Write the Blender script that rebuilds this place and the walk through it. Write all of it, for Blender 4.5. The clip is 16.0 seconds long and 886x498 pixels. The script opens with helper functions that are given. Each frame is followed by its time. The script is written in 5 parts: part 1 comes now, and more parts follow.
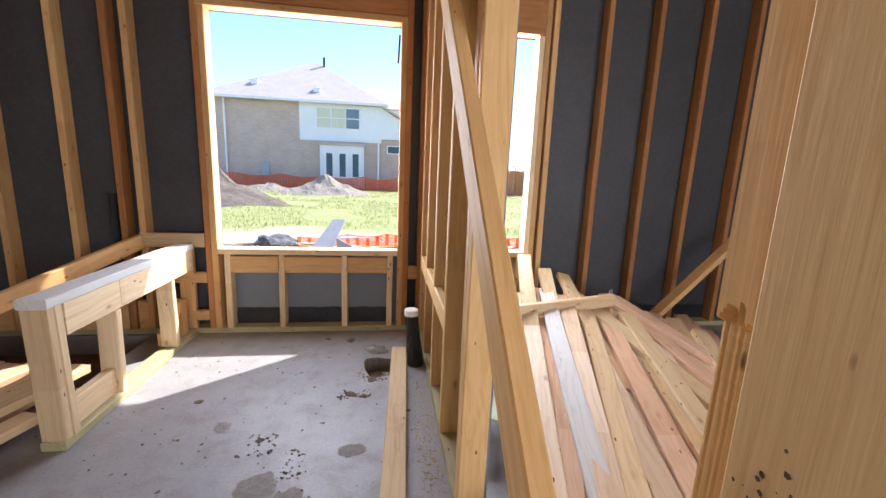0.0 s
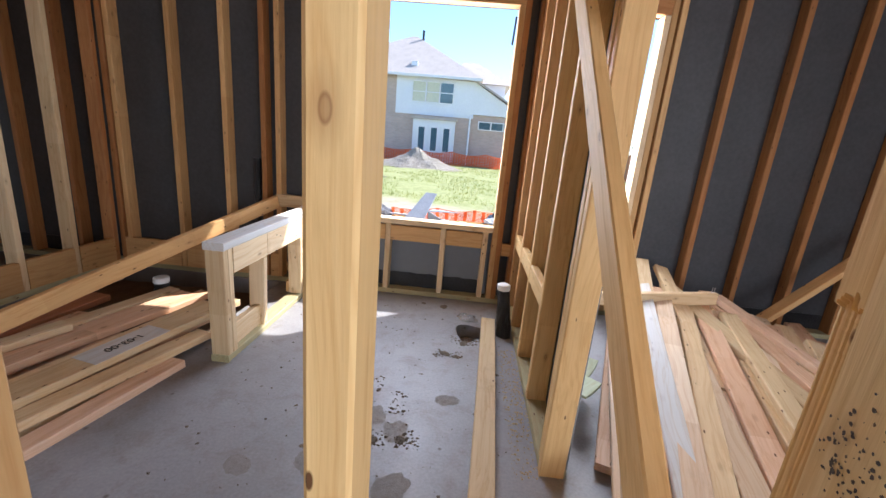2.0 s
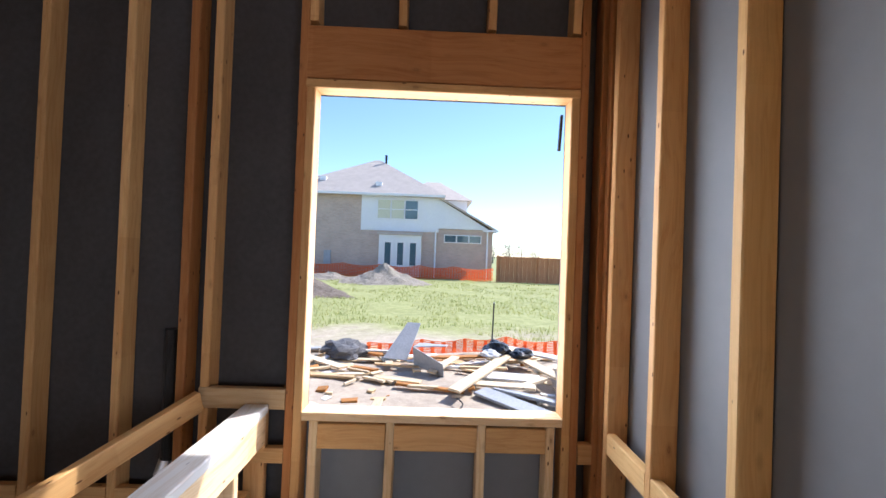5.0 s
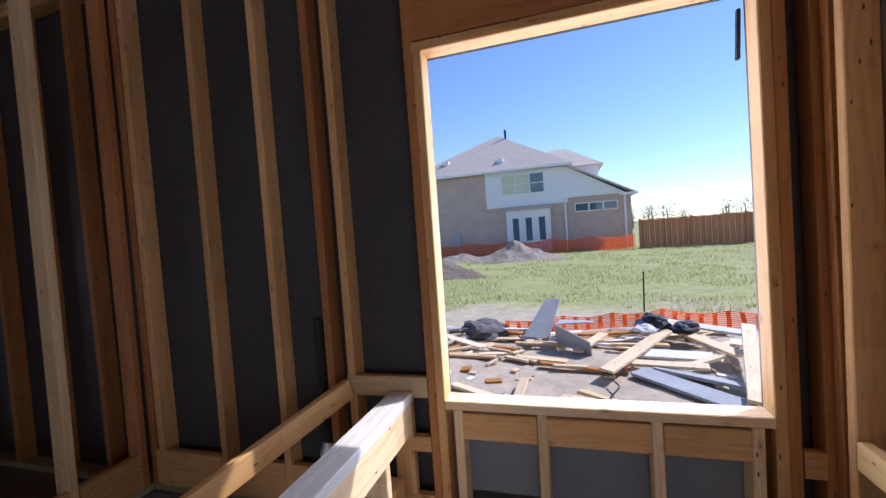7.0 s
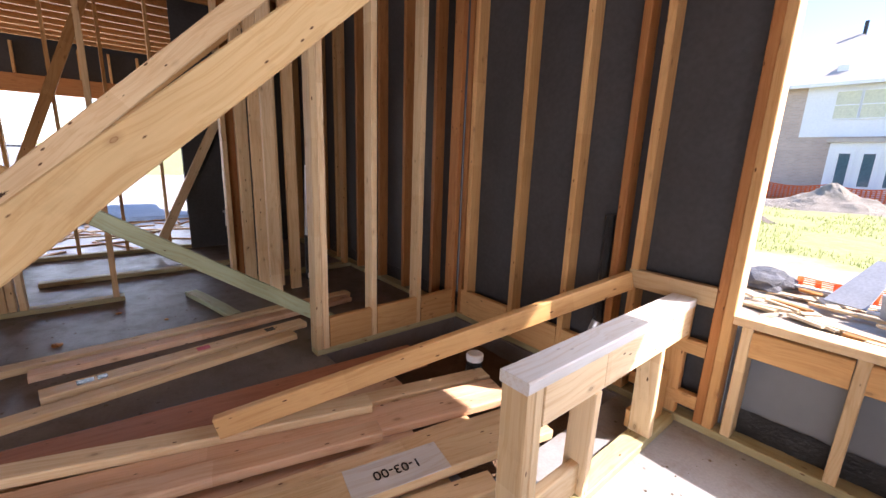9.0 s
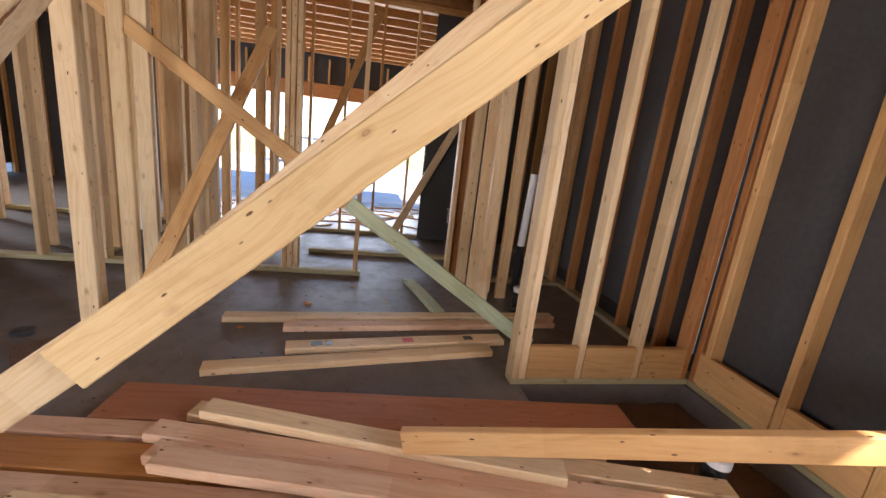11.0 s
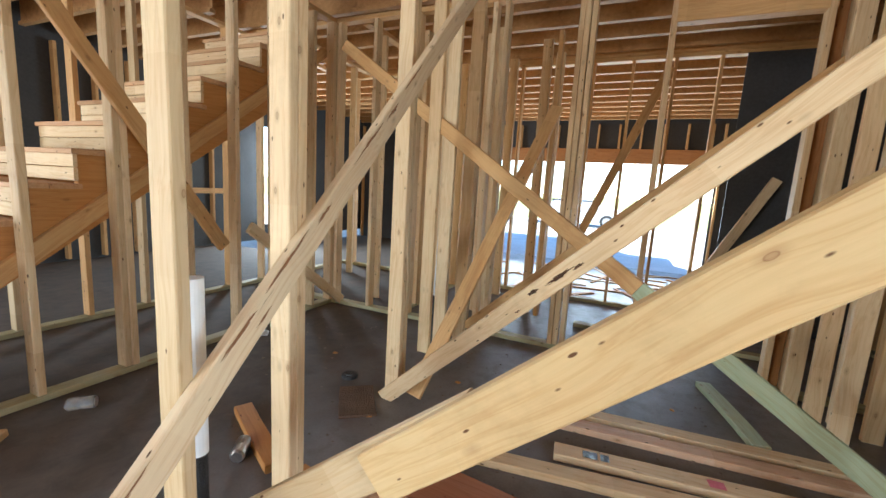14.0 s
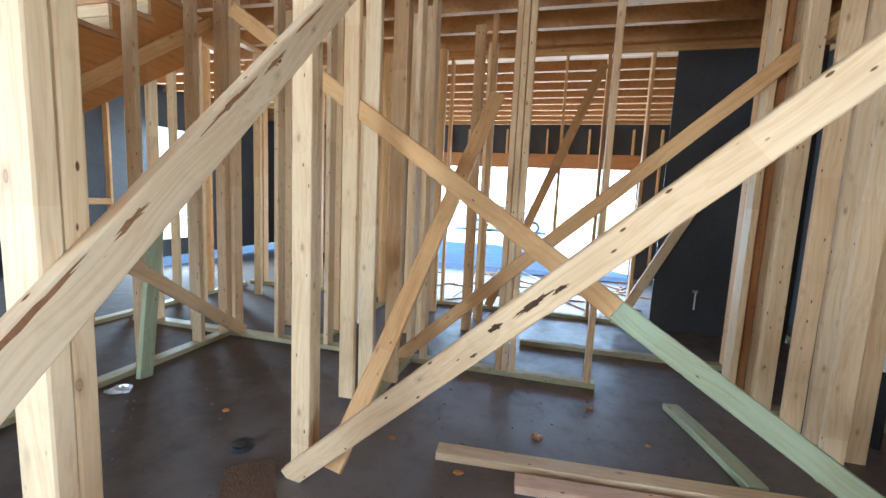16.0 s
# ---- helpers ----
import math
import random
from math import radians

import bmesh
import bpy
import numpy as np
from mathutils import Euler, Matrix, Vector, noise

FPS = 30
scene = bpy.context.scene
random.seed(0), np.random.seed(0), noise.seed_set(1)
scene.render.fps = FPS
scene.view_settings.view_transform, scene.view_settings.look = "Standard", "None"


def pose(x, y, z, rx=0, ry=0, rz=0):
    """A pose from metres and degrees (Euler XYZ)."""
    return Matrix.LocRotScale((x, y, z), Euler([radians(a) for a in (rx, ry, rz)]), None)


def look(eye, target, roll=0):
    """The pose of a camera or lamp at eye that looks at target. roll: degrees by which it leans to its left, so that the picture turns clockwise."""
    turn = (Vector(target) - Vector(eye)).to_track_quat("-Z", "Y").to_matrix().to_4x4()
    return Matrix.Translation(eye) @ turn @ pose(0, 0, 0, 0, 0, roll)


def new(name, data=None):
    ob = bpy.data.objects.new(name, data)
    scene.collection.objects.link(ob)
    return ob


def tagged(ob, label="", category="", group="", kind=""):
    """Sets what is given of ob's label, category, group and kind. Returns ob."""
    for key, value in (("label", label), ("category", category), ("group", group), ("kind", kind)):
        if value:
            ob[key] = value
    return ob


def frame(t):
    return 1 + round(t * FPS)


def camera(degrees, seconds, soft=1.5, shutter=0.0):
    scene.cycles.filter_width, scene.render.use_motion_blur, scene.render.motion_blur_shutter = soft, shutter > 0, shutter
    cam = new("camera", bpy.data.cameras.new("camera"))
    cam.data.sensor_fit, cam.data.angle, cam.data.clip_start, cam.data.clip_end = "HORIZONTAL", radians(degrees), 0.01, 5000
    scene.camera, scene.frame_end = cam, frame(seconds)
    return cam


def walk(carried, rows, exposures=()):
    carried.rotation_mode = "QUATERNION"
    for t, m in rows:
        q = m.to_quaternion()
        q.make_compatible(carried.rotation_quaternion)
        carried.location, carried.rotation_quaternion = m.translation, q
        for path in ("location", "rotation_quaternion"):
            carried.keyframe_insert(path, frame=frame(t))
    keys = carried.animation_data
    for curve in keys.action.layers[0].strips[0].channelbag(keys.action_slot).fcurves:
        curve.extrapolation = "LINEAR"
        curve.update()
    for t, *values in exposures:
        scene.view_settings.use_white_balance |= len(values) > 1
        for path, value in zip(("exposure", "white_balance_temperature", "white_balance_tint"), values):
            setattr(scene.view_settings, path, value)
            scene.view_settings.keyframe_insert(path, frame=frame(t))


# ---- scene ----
cam = camera(95.1, 16.0)
ROWS = [
    (0.0, 0.458, -0.123, 1.117, -7.92, -10.82, -2.30),
    (0.5, 0.464, -0.099, 1.088, -7.71, -12.13, -2.93),
    (1.0, 0.469, -0.140, 1.111, -7.42, -13.22, -4.12),
    (1.5, 0.460, -0.190, 1.102, -4.88, -14.14, -5.28),
    (2.0, 0.340, -0.261, 1.137, 4.14, -14.78, -4.90),
    (2.5, 0.120, -0.152, 1.130, 6.41, -14.45, -2.04),
    (3.0, 0.003, 0.093, 1.206, 0.82, -11.65, -0.16),
    (3.5, -0.068, 0.362, 1.267, 0.80, -6.72, -1.76),
    (4.0, -0.054, 0.496, 1.296, 0.01, -2.02, -2.89),
    (4.2, -0.043, 0.550, 1.291, -0.70, -0.74, -2.63),
    (6.5, -0.047, 1.115, 1.273, 0.14, 1.46, -0.45),
    (7.0, -0.080, 1.027, 1.258, 16.90, -1.93, 4.14),
    (7.5, -0.118, 0.942, 1.244, 33.43, -4.33, 5.46),
    (8.0, -0.149, 0.767, 1.207, 41.71, -7.74, 2.31),
    (10.3, -0.295, 0.642, 1.133, 62.47, -15.03, -5.95),
    (10.5, -0.352, 0.667, 1.126, 66.85, -14.28, -6.07),
    (11.0, -0.488, 0.704, 1.159, 79.94, -13.66, -6.41),
    (11.5, -0.565, 0.669, 1.148, 95.08, -12.95, -6.05),
    (12.0, -0.608, 0.723, 1.115, 115.49, -12.66, -6.24),
    (12.5, -0.553, 0.749, 1.099, 129.23, -14.15, -4.19),
    (13.0, -0.543, 0.757, 1.100, 132.36, -14.18, -3.56),
    (13.5, -0.592, 0.690, 1.137, 126.19, -11.98, -4.83),
    (14.0, -0.736, 0.518, 1.240, 114.54, -8.62, -3.44),
    (14.5, -0.912, 0.429, 1.283, 105.30, -6.07, -1.62),
    (15.0, -1.153, 0.375, 1.264, 101.62, -5.43, -1.86),
    (15.5, -1.251, 0.345, 1.202, 101.60, -6.44, -2.67),
    (16.0, -1.257, 0.318, 1.192, 104.51, -6.81, -2.70),
]
walk(cam, [(t, pose(x, y, z, 90 + pitch, roll, yaw)) for t, x, y, z, yaw, pitch, roll in ROWS],
     [(0.0, 1.22, 6250, 15), (1.5, 1.06, 6150, 16), (2.5, 1.25, 5950, 10), (3.5, 1.45, 5950, 8), (4.2, 1.3, 6250, 14), (6.3, 0.15, 5750, 17), (7.5, 0.3, 5950, 24), (8.2, 0.95, 6500, 26), (10.3, 1.8, 6600, 17), (11.0, 1.95, 6650, 18), (11.5, 2.05, 5700, 8), (12.0, 2.05, 5850, 9), (12.5, 1.95, 5600, 5), (13.5, 1.98, 5600, 3), (14.0, 2.05, 6050, 4), (14.6, 2.1, 6150, 4), (15.2, 2.2, 5700, 4), (15.5, 2.4, 5450, 3), (16.0, 2.4, 5250, 2)])

# ---- world and light ----
SUN_EL, SUN_AZ = 45.0, 52.0      # the sun's height, and its bearing east of the window wall's normal
world = bpy.data.worlds.new("sky")
scene.world = world
world.use_nodes = True
wn = world.node_tree
sky = wn.nodes.new("ShaderNodeTexSky")
sky.sky_type = "NISHITA"
sky.sun_disc = False
sky.sun_elevation = radians(SUN_EL)
sky.sun_rotation = radians(SUN_AZ)
sky.dust_density, sky.ozone_density = 0.0, 4.5
wn.nodes["Background"].inputs["Strength"].default_value = 0.15
wn.links.new(sky.outputs[0], wn.nodes["Background"].inputs["Color"])
sun = new("sun", bpy.data.lights.new("sun", "SUN"))
sun.data.energy, sun.data.angle, sun.data.color = 5.0, radians(0.5), (1.0, 0.95, 0.86)
sd = Vector((math.sin(radians(SUN_AZ)) * math.cos(radians(SUN_EL)), math.cos(radians(SUN_AZ)) * math.cos(radians(SUN_EL)), math.sin(radians(SUN_EL))))
sun.matrix_world = look(sd * 40, (0, 0, 0))


def opening_light(name, eye, target, w, h, watts, color=(0.93, 0.96, 1.0)):
    lamp = new(name, bpy.data.lights.new(name, "AREA"))
    lamp.data.shape, lamp.data.size, lamp.data.size_y = "RECTANGLE", w, h
    lamp.data.energy, lamp.data.color = watts, color
    lamp.matrix_world = look(eye, target)
    return lamp


opening_light("sky_window_bath", (-0.03, 2.78, 1.30), (-0.03, 0, 1.0), 1.1, 1.4, 17)
opening_light("sky_window_closet", (1.2, 2.78, 1.30), (1.2, 0, 1.0), 0.5, 1.4, 24)
# added fill from the south, through an assumed opening out of view
opening_light("sky_fill_south", (1.1, -5.95, 1.25), (0.6, 0, 1.1), 2.4, 2.3, 46)
opening_light("sky_garage_door", (-9.75, -0.3, 0.75), (-6.5, -0.3, 2.6), 4.4, 1.5, 60, (0.80, 0.90, 1.0))
# two more added fills for the closet and west end, openings unseen
opening_light("sky_fill_east", (3.55, -2.5, 1.3), (1.2, 0.2, 1.2), 2.4, 1.8, 62)
opening_light("sky_fill_west", (-6.95, -5.95, 1.25), (-5, -2, 1.0), 0.7, 1.8, 55, (0.76, 0.88, 1.0))

# ---- materials ----
MATS = {}


def nodes_of(name):
    m = bpy.data.materials.new(name)
    m.use_nodes = True
    nt = m.node_tree
    return m, nt, nt.nodes["Principled BSDF"]


def add(nt, kind, inputs=None, **props):
    n = nt.nodes.new(kind)
    for k, v in props.items():
        if k == "operation":
            n.operation = v
        elif k == "blend":
            n.data_type, n.blend_type = "RGBA", v
        elif k == "dims":
            n.noise_dimensions = v
        elif k == "feature":
            n.feature = v
    for k, v in (inputs or {}).items():
        if isinstance(v, bpy.types.NodeSocket):
            nt.links.new(v, n.inputs[k])
        else:
            n.inputs[k].default_value = v
    return n


def ramp(nt, fac, stops):
    n = nt.nodes.new("ShaderNodeValToRGB")
    while len(n.color_ramp.elements) < len(stops):
        n.color_ramp.elements.new(0.5)
    for e, (p, c) in zip(n.color_ramp.elements, stops):
        e.position = p
        e.color = (*c, 1) if len(c) == 3 else c
    nt.links.new(fac, n.inputs[0])
    return n.outputs["Color"]


def mixc(nt, fac, a, b, blend="MIX"):
    n = add(nt, "ShaderNodeMix", blend=blend)
    for s, v in ((n.inputs["Factor"], fac), (n.inputs[6], a), (n.inputs[7], b)):
        if isinstance(v, bpy.types.NodeSocket):
            nt.links.new(v, s)
        elif isinstance(v, tuple):
            s.default_value = (*v, 1)
        else:
            s.default_value = v
    return n.outputs[2]


def bumped(nt, bsdf, height, strength, distance):
    b = add(nt, "ShaderNodeBump", {"Height": height, "Strength": strength, "Distance": distance})
    nt.links.new(b.outputs[0], bsdf.inputs["Normal"])


def wood(name, light, dark, knot=(0.26, 0.115, 0.042), blocks=0.5, rough=0.62, grey=0.0, bark=0.0):
    """Sawn softwood with its grain along the board's own x axis."""
    m, nt, bsdf = nodes_of(name)
    tc = add(nt, "ShaderNodeTexCoord")
    info = add(nt, "ShaderNodeObjectInfo")
    off = add(nt, "ShaderNodeVectorMath", {0: info.outputs["Random"], 1: (37.0, 11.0, 23.0)}, operation="MULTIPLY")
    co = add(nt, "ShaderNodeVectorMath", {0: tc.outputs["Object"], 1: off.outputs[0]}, operation="ADD").outputs[0]
    # slow waves bend the growth rings
    wob = add(nt, "ShaderNodeTexNoise", {"Vector": co, "Scale": 1.4, "Detail": 2.0})
    st = add(nt, "ShaderNodeVectorMath", {0: co, 1: (0.9, 20.0, 20.0)}, operation="MULTIPLY").outputs[0]
    bend = add(nt, "ShaderNodeVectorMath", {0: wob.outputs["Color"], 1: (1.5, 3.2, 3.2)}, operation="MULTIPLY").outputs[0]
    st2 = add(nt, "ShaderNodeVectorMath", {0: st, 1: bend}, operation="ADD").outputs[0]
    grain = add(nt, "ShaderNodeTexNoise", {"Vector": st2, "Scale": 2.2, "Detail": 5.0, "Roughness": 0.62, "Distortion": 0.6})
    fine = add(nt, "ShaderNodeTexNoise", {"Vector": add(nt, "ShaderNodeVectorMath", {0: co, 1: (6.0, 160.0, 160.0)}, operation="MULTIPLY").outputs[0], "Scale": 1.0, "Detail": 3.0})
    col = ramp(nt, grain.outputs["Fac"], [(0.28, tuple(0.35 * a + 0.65 * b for a, b in zip(light, dark))), (0.45, tuple(0.82 * a + 0.18 * b for a, b in zip(light, dark))), (0.62, light)])
    # finger-jointed lengths of different tone
    sep = add(nt, "ShaderNodeSeparateXYZ", {0: co})
    cell = add(nt, "ShaderNodeMath", {0: sep.outputs["X"], 1: 1.9}, operation="MULTIPLY")
    cellf = add(nt, "ShaderNodeMath", {0: cell.outputs[0]}, operation="FLOOR")
    tone = add(nt, "ShaderNodeTexWhiteNoise", {"Vector": add(nt, "ShaderNodeCombineXYZ", {0: cellf.outputs[0], 1: info.outputs["Random"]}).outputs[0]})
    bl = add(nt, "ShaderNodeMath", {0: tone.outputs["Value"], 1: blocks}, operation="MULTIPLY")
    col = mixc(nt, bl.outputs[0], col, mixc(nt, 1.0, col, (0.78, 0.68, 0.58), "MULTIPLY"))
    # one board differs from the next
    each = ramp(nt, info.outputs["Random"], [(0.0, (0.80, 0.76, 0.70)), (0.35, (1.0, 0.97, 0.92)), (0.7, (1.06, 1.03, 1.0)), (1.0, (0.94, 0.87, 0.80))])
    col = mixc(nt, 1.0, col, each, "MULTIPLY")
    # knots, longer along the grain
    kv = add(nt, "ShaderNodeVectorMath", {0: co, 1: (7.0, 15.0, 15.0)}, operation="MULTIPLY").outputs[0]
    vor = add(nt, "ShaderNodeTexVoronoi", {"Vector": kv, "Scale": 1.0, "Randomness": 1.0})
    near = ramp(nt, vor.outputs["Distance"], [(0.0, (0.8, 0.8, 0.8)), (0.025, (0.45, 0.45, 0.45)), (0.06, (0.55, 0.55, 0.55)), (0.075, (0.8, 0.8, 0.8)), (0.09, (0.3, 0.3, 0.3)), (0.22, (0, 0, 0))])
    pick = add(nt, "ShaderNodeSeparateColor", {0: vor.outputs["Color"]})
    some = add(nt, "ShaderNodeMath", {0: pick.outputs[0], 1: 0.50}, operation="GREATER_THAN")
    kf = add(nt, "ShaderNodeMath", {0: near, 1: some.outputs[0]}, operation="MULTIPLY")
    col = mixc(nt, kf.outputs[0], col, knot)
    pv = add(nt, "ShaderNodeVectorMath", {0: co, 1: (11.0, 30.0, 30.0)}, operation="MULTIPLY").outputs[0]
    pin = add(nt, "ShaderNodeTexVoronoi", {"Vector": pv, "Scale": 1.0})
    pnear = ramp(nt, pin.outputs["Distance"], [(0.08, (1, 1, 1)), (0.12, (0, 0, 0))])
    ppick = add(nt, "ShaderNodeSeparateColor", {0: pin.outputs["Color"]})
    psome = add(nt, "ShaderNodeMath", {0: ppick.outputs[1], 1: 0.55}, operation="GREATER_THAN")
    pf = add(nt, "ShaderNodeMath", {0: pnear, 1: psome.outputs[0]}, operation="MULTIPLY")
    col = mixc(nt, pf.outputs[0], col, tuple(0.5 * c for c in knot))
    # handling dirt and stains
    stain = add(nt, "ShaderNodeTexNoise", {"Vector": co, "Scale": 3.1, "Detail": 6.0, "Roughness": 0.7})
    sf = ramp(nt, stain.outputs["Fac"], [(0.56, (0, 0, 0)), (0.80, (0.55, 0.55, 0.55))])
    col = mixc(nt, sf, col, mixc(nt, 1.0, col, (0.62, 0.58, 0.54), "MULTIPLY"))
    if bark:
        strip = add(nt, "ShaderNodeTexNoise", {"Vector": add(nt, "ShaderNodeVectorMath", {0: co, 1: (2.2, 26.0, 26.0)}, operation="MULTIPLY").outputs[0], "Scale": 1.0, "Detail": 5.0, "Roughness": 0.7})
        col = mixc(nt, ramp(nt, strip.outputs["Fac"], [(0.64, (0, 0, 0)), (0.71, (bark, bark, bark))]), col, (0.20, 0.075, 0.03))
    if grey:
        col = mixc(nt, grey, col, (0.66, 0.69, 0.72))
    # thin latewood lines that run the length of the board
    lv = add(nt, "ShaderNodeVectorMath", {0: add(nt, "ShaderNodeVectorMath", {0: co, 1: (0.7, 62.0, 62.0)}, operation="MULTIPLY").outputs[0], 1: add(nt, "ShaderNodeVectorMath", {0: wob.outputs["Color"], 1: (1.0, 9.0, 9.0)}, operation="MULTIPLY").outputs[0]}, operation="ADD")
    line = add(nt, "ShaderNodeTexNoise", {"Vector": lv.outputs[0], "Scale": 1.0, "Detail": 2.0, "Roughness": 0.5})
    col = mixc(nt, ramp(nt, line.outputs["Fac"], [(0.50, (0, 0, 0)), (0.60, (0.36, 0.36, 0.36)), (0.65, (0.08, 0.08, 0.08))]), col, mixc(nt, 1.0, col, (0.76, 0.58, 0.40), "MULTIPLY"))
    fm = add(nt, "ShaderNodeMath", {0: fine.outputs["Fac"], 1: 0.34}, operation="MULTIPLY")
    col = mixc(nt, fm.outputs[0], col, mixc(nt, 1.0, col, (0.6, 0.52, 0.45), "MULTIPLY"))
    nt.links.new(col, bsdf.inputs["Base Color"])
    bsdf.inputs["Roughness"].default_value = rough
    bsdf.inputs["Specular IOR Level"].default_value = 0.3
    h = add(nt, "ShaderNodeMath", {0: grain.outputs["Fac"], 1: fine.outputs["Fac"]}, operation="ADD")
    bumped(nt, bsdf, h.outputs[0], 0.35, 0.002)
    return m


def plain(name, a, b, scale=6.0, rough=0.7, metal=0.0, bump=0.2, dist=0.004, spots=None, spec=0.4, grit=1.0):
    """A surface of two near tones with fine relief, and spots of a third one."""
    m, nt, bsdf = nodes_of(name)
    tc = add(nt, "ShaderNodeTexCoord")
    co = tc.outputs["Object"]
    big = add(nt, "ShaderNodeTexNoise", {"Vector": co, "Scale": scale, "Detail": 6.0, "Roughness": 0.6})
    small = add(nt, "ShaderNodeTexNoise", {"Vector": co, "Scale": scale * 14, "Detail": 4.0})
    col = ramp(nt, big.outputs["Fac"], [(0.35, a), (0.65, b)])
    col = mixc(nt, 0.35, col, ramp(nt, small.outputs["Fac"], [(0.3, tuple(c * (1 - 0.3 * grit) for c in a)), (0.7, tuple(min(1, c * (1 + 0.15 * grit)) for c in b))]))
    if spots:
        third = add(nt, "ShaderNodeTexNoise", {"Vector": co, "Scale": scale * 0.45, "Detail": 8.0, "Roughness": 0.7})
        f = ramp(nt, third.outputs["Fac"], [(0.55, (0, 0, 0)), (0.68, (0.8, 0.8, 0.8))])
        col = mixc(nt, f, col, spots)
    nt.links.new(col, bsdf.inputs["Base Color"])
    bsdf.inputs["Roughness"].default_value, bsdf.inputs["Metallic"].default_value = rough, metal
    bsdf.inputs["Specular IOR Level"].default_value = spec
    bumped(nt, bsdf, small.outputs["Fac"], bump, dist)
    return m


WOOD = wood("stud_softwood", (0.77, 0.50, 0.235), (0.58, 0.33, 0.13))
PALE = wood("pale_softwood", (0.86, 0.70, 0.46), (0.72, 0.53, 0.31))
GOLD = wood("golden_softwood", (0.81, 0.57, 0.27), (0.66, 0.41, 0.16), blocks=0.3)
BARKY = wood("bark_streaked_softwood", (0.88, 0.73, 0.50), (0.76, 0.57, 0.35), blocks=0.2, bark=0.8)
RED = wood("aged_red_softwood", (0.50, 0.24, 0.09), (0.32, 0.12, 0.04), blocks=0.35)
PINK = wood("pinkish_lumber", (0.86, 0.63, 0.46), (0.72, 0.45, 0.31), blocks=0.7)
LEMON = wood("yellow_pale_softwood", (0.88, 0.67, 0.37), (0.77, 0.53, 0.26), blocks=0.12)
CREAM = wood("cream_softwood", (0.84, 0.65, 0.40), (0.66, 0.46, 0.25), blocks=0.5)
TREAT = wood("treated_green_lumber", (0.48, 0.46, 0.29), (0.35, 0.33, 0.18), blocks=0.2)
MINT = wood("mint_treated_lumber", (0.52, 0.62, 0.44), (0.38, 0.47, 0.30), blocks=0.2)
GREYW = wood("weathered_cap_lumber", (0.80, 0.77, 0.71), (0.66, 0.61, 0.54), blocks=0.15, grey=0.6)
OSB = plain("strand_board", (0.40, 0.20, 0.07), (0.55, 0.30, 0.12), 22, 0.7, spots=(0.28, 0.13, 0.05))
SHEATH = plain("charcoal_sheathing", (0.047, 0.047, 0.050), (0.064, 0.064, 0.068), 3.0, 0.55, bump=0.08, dist=0.001)
# lighter blue-grey copy of the sheathing, with window light put into its colour
SHEATH_LIT = plain("lightened_sheathing", (0.185, 0.20, 0.225), (0.20, 0.215, 0.24), 1.2, 0.6, grit=0.2, bump=0.04, dist=0.001)
MEMB = plain("black_membrane", (0.012, 0.012, 0.013), (0.03, 0.03, 0.032), 5, 0.28, bump=0.5, dist=0.01)
DIRTPIT = plain("dark_earth", (0.10, 0.055, 0.03), (0.17, 0.10, 0.06), 7, 0.9, bump=0.8, dist=0.02)
WHITEP = plain("white_pvc", (0.80, 0.81, 0.82), (0.84, 0.85, 0.86), 2, 0.3, bump=0.03, grit=0.15)
BLACKP = plain("black_wrap", (0.012, 0.012, 0.013), (0.035, 0.035, 0.037), 14, 0.3, bump=0.9, dist=0.01)
METAL = plain("zinc_metal", (0.50, 0.50, 0.50), (0.65, 0.65, 0.65), 20, 0.32, 1.0)


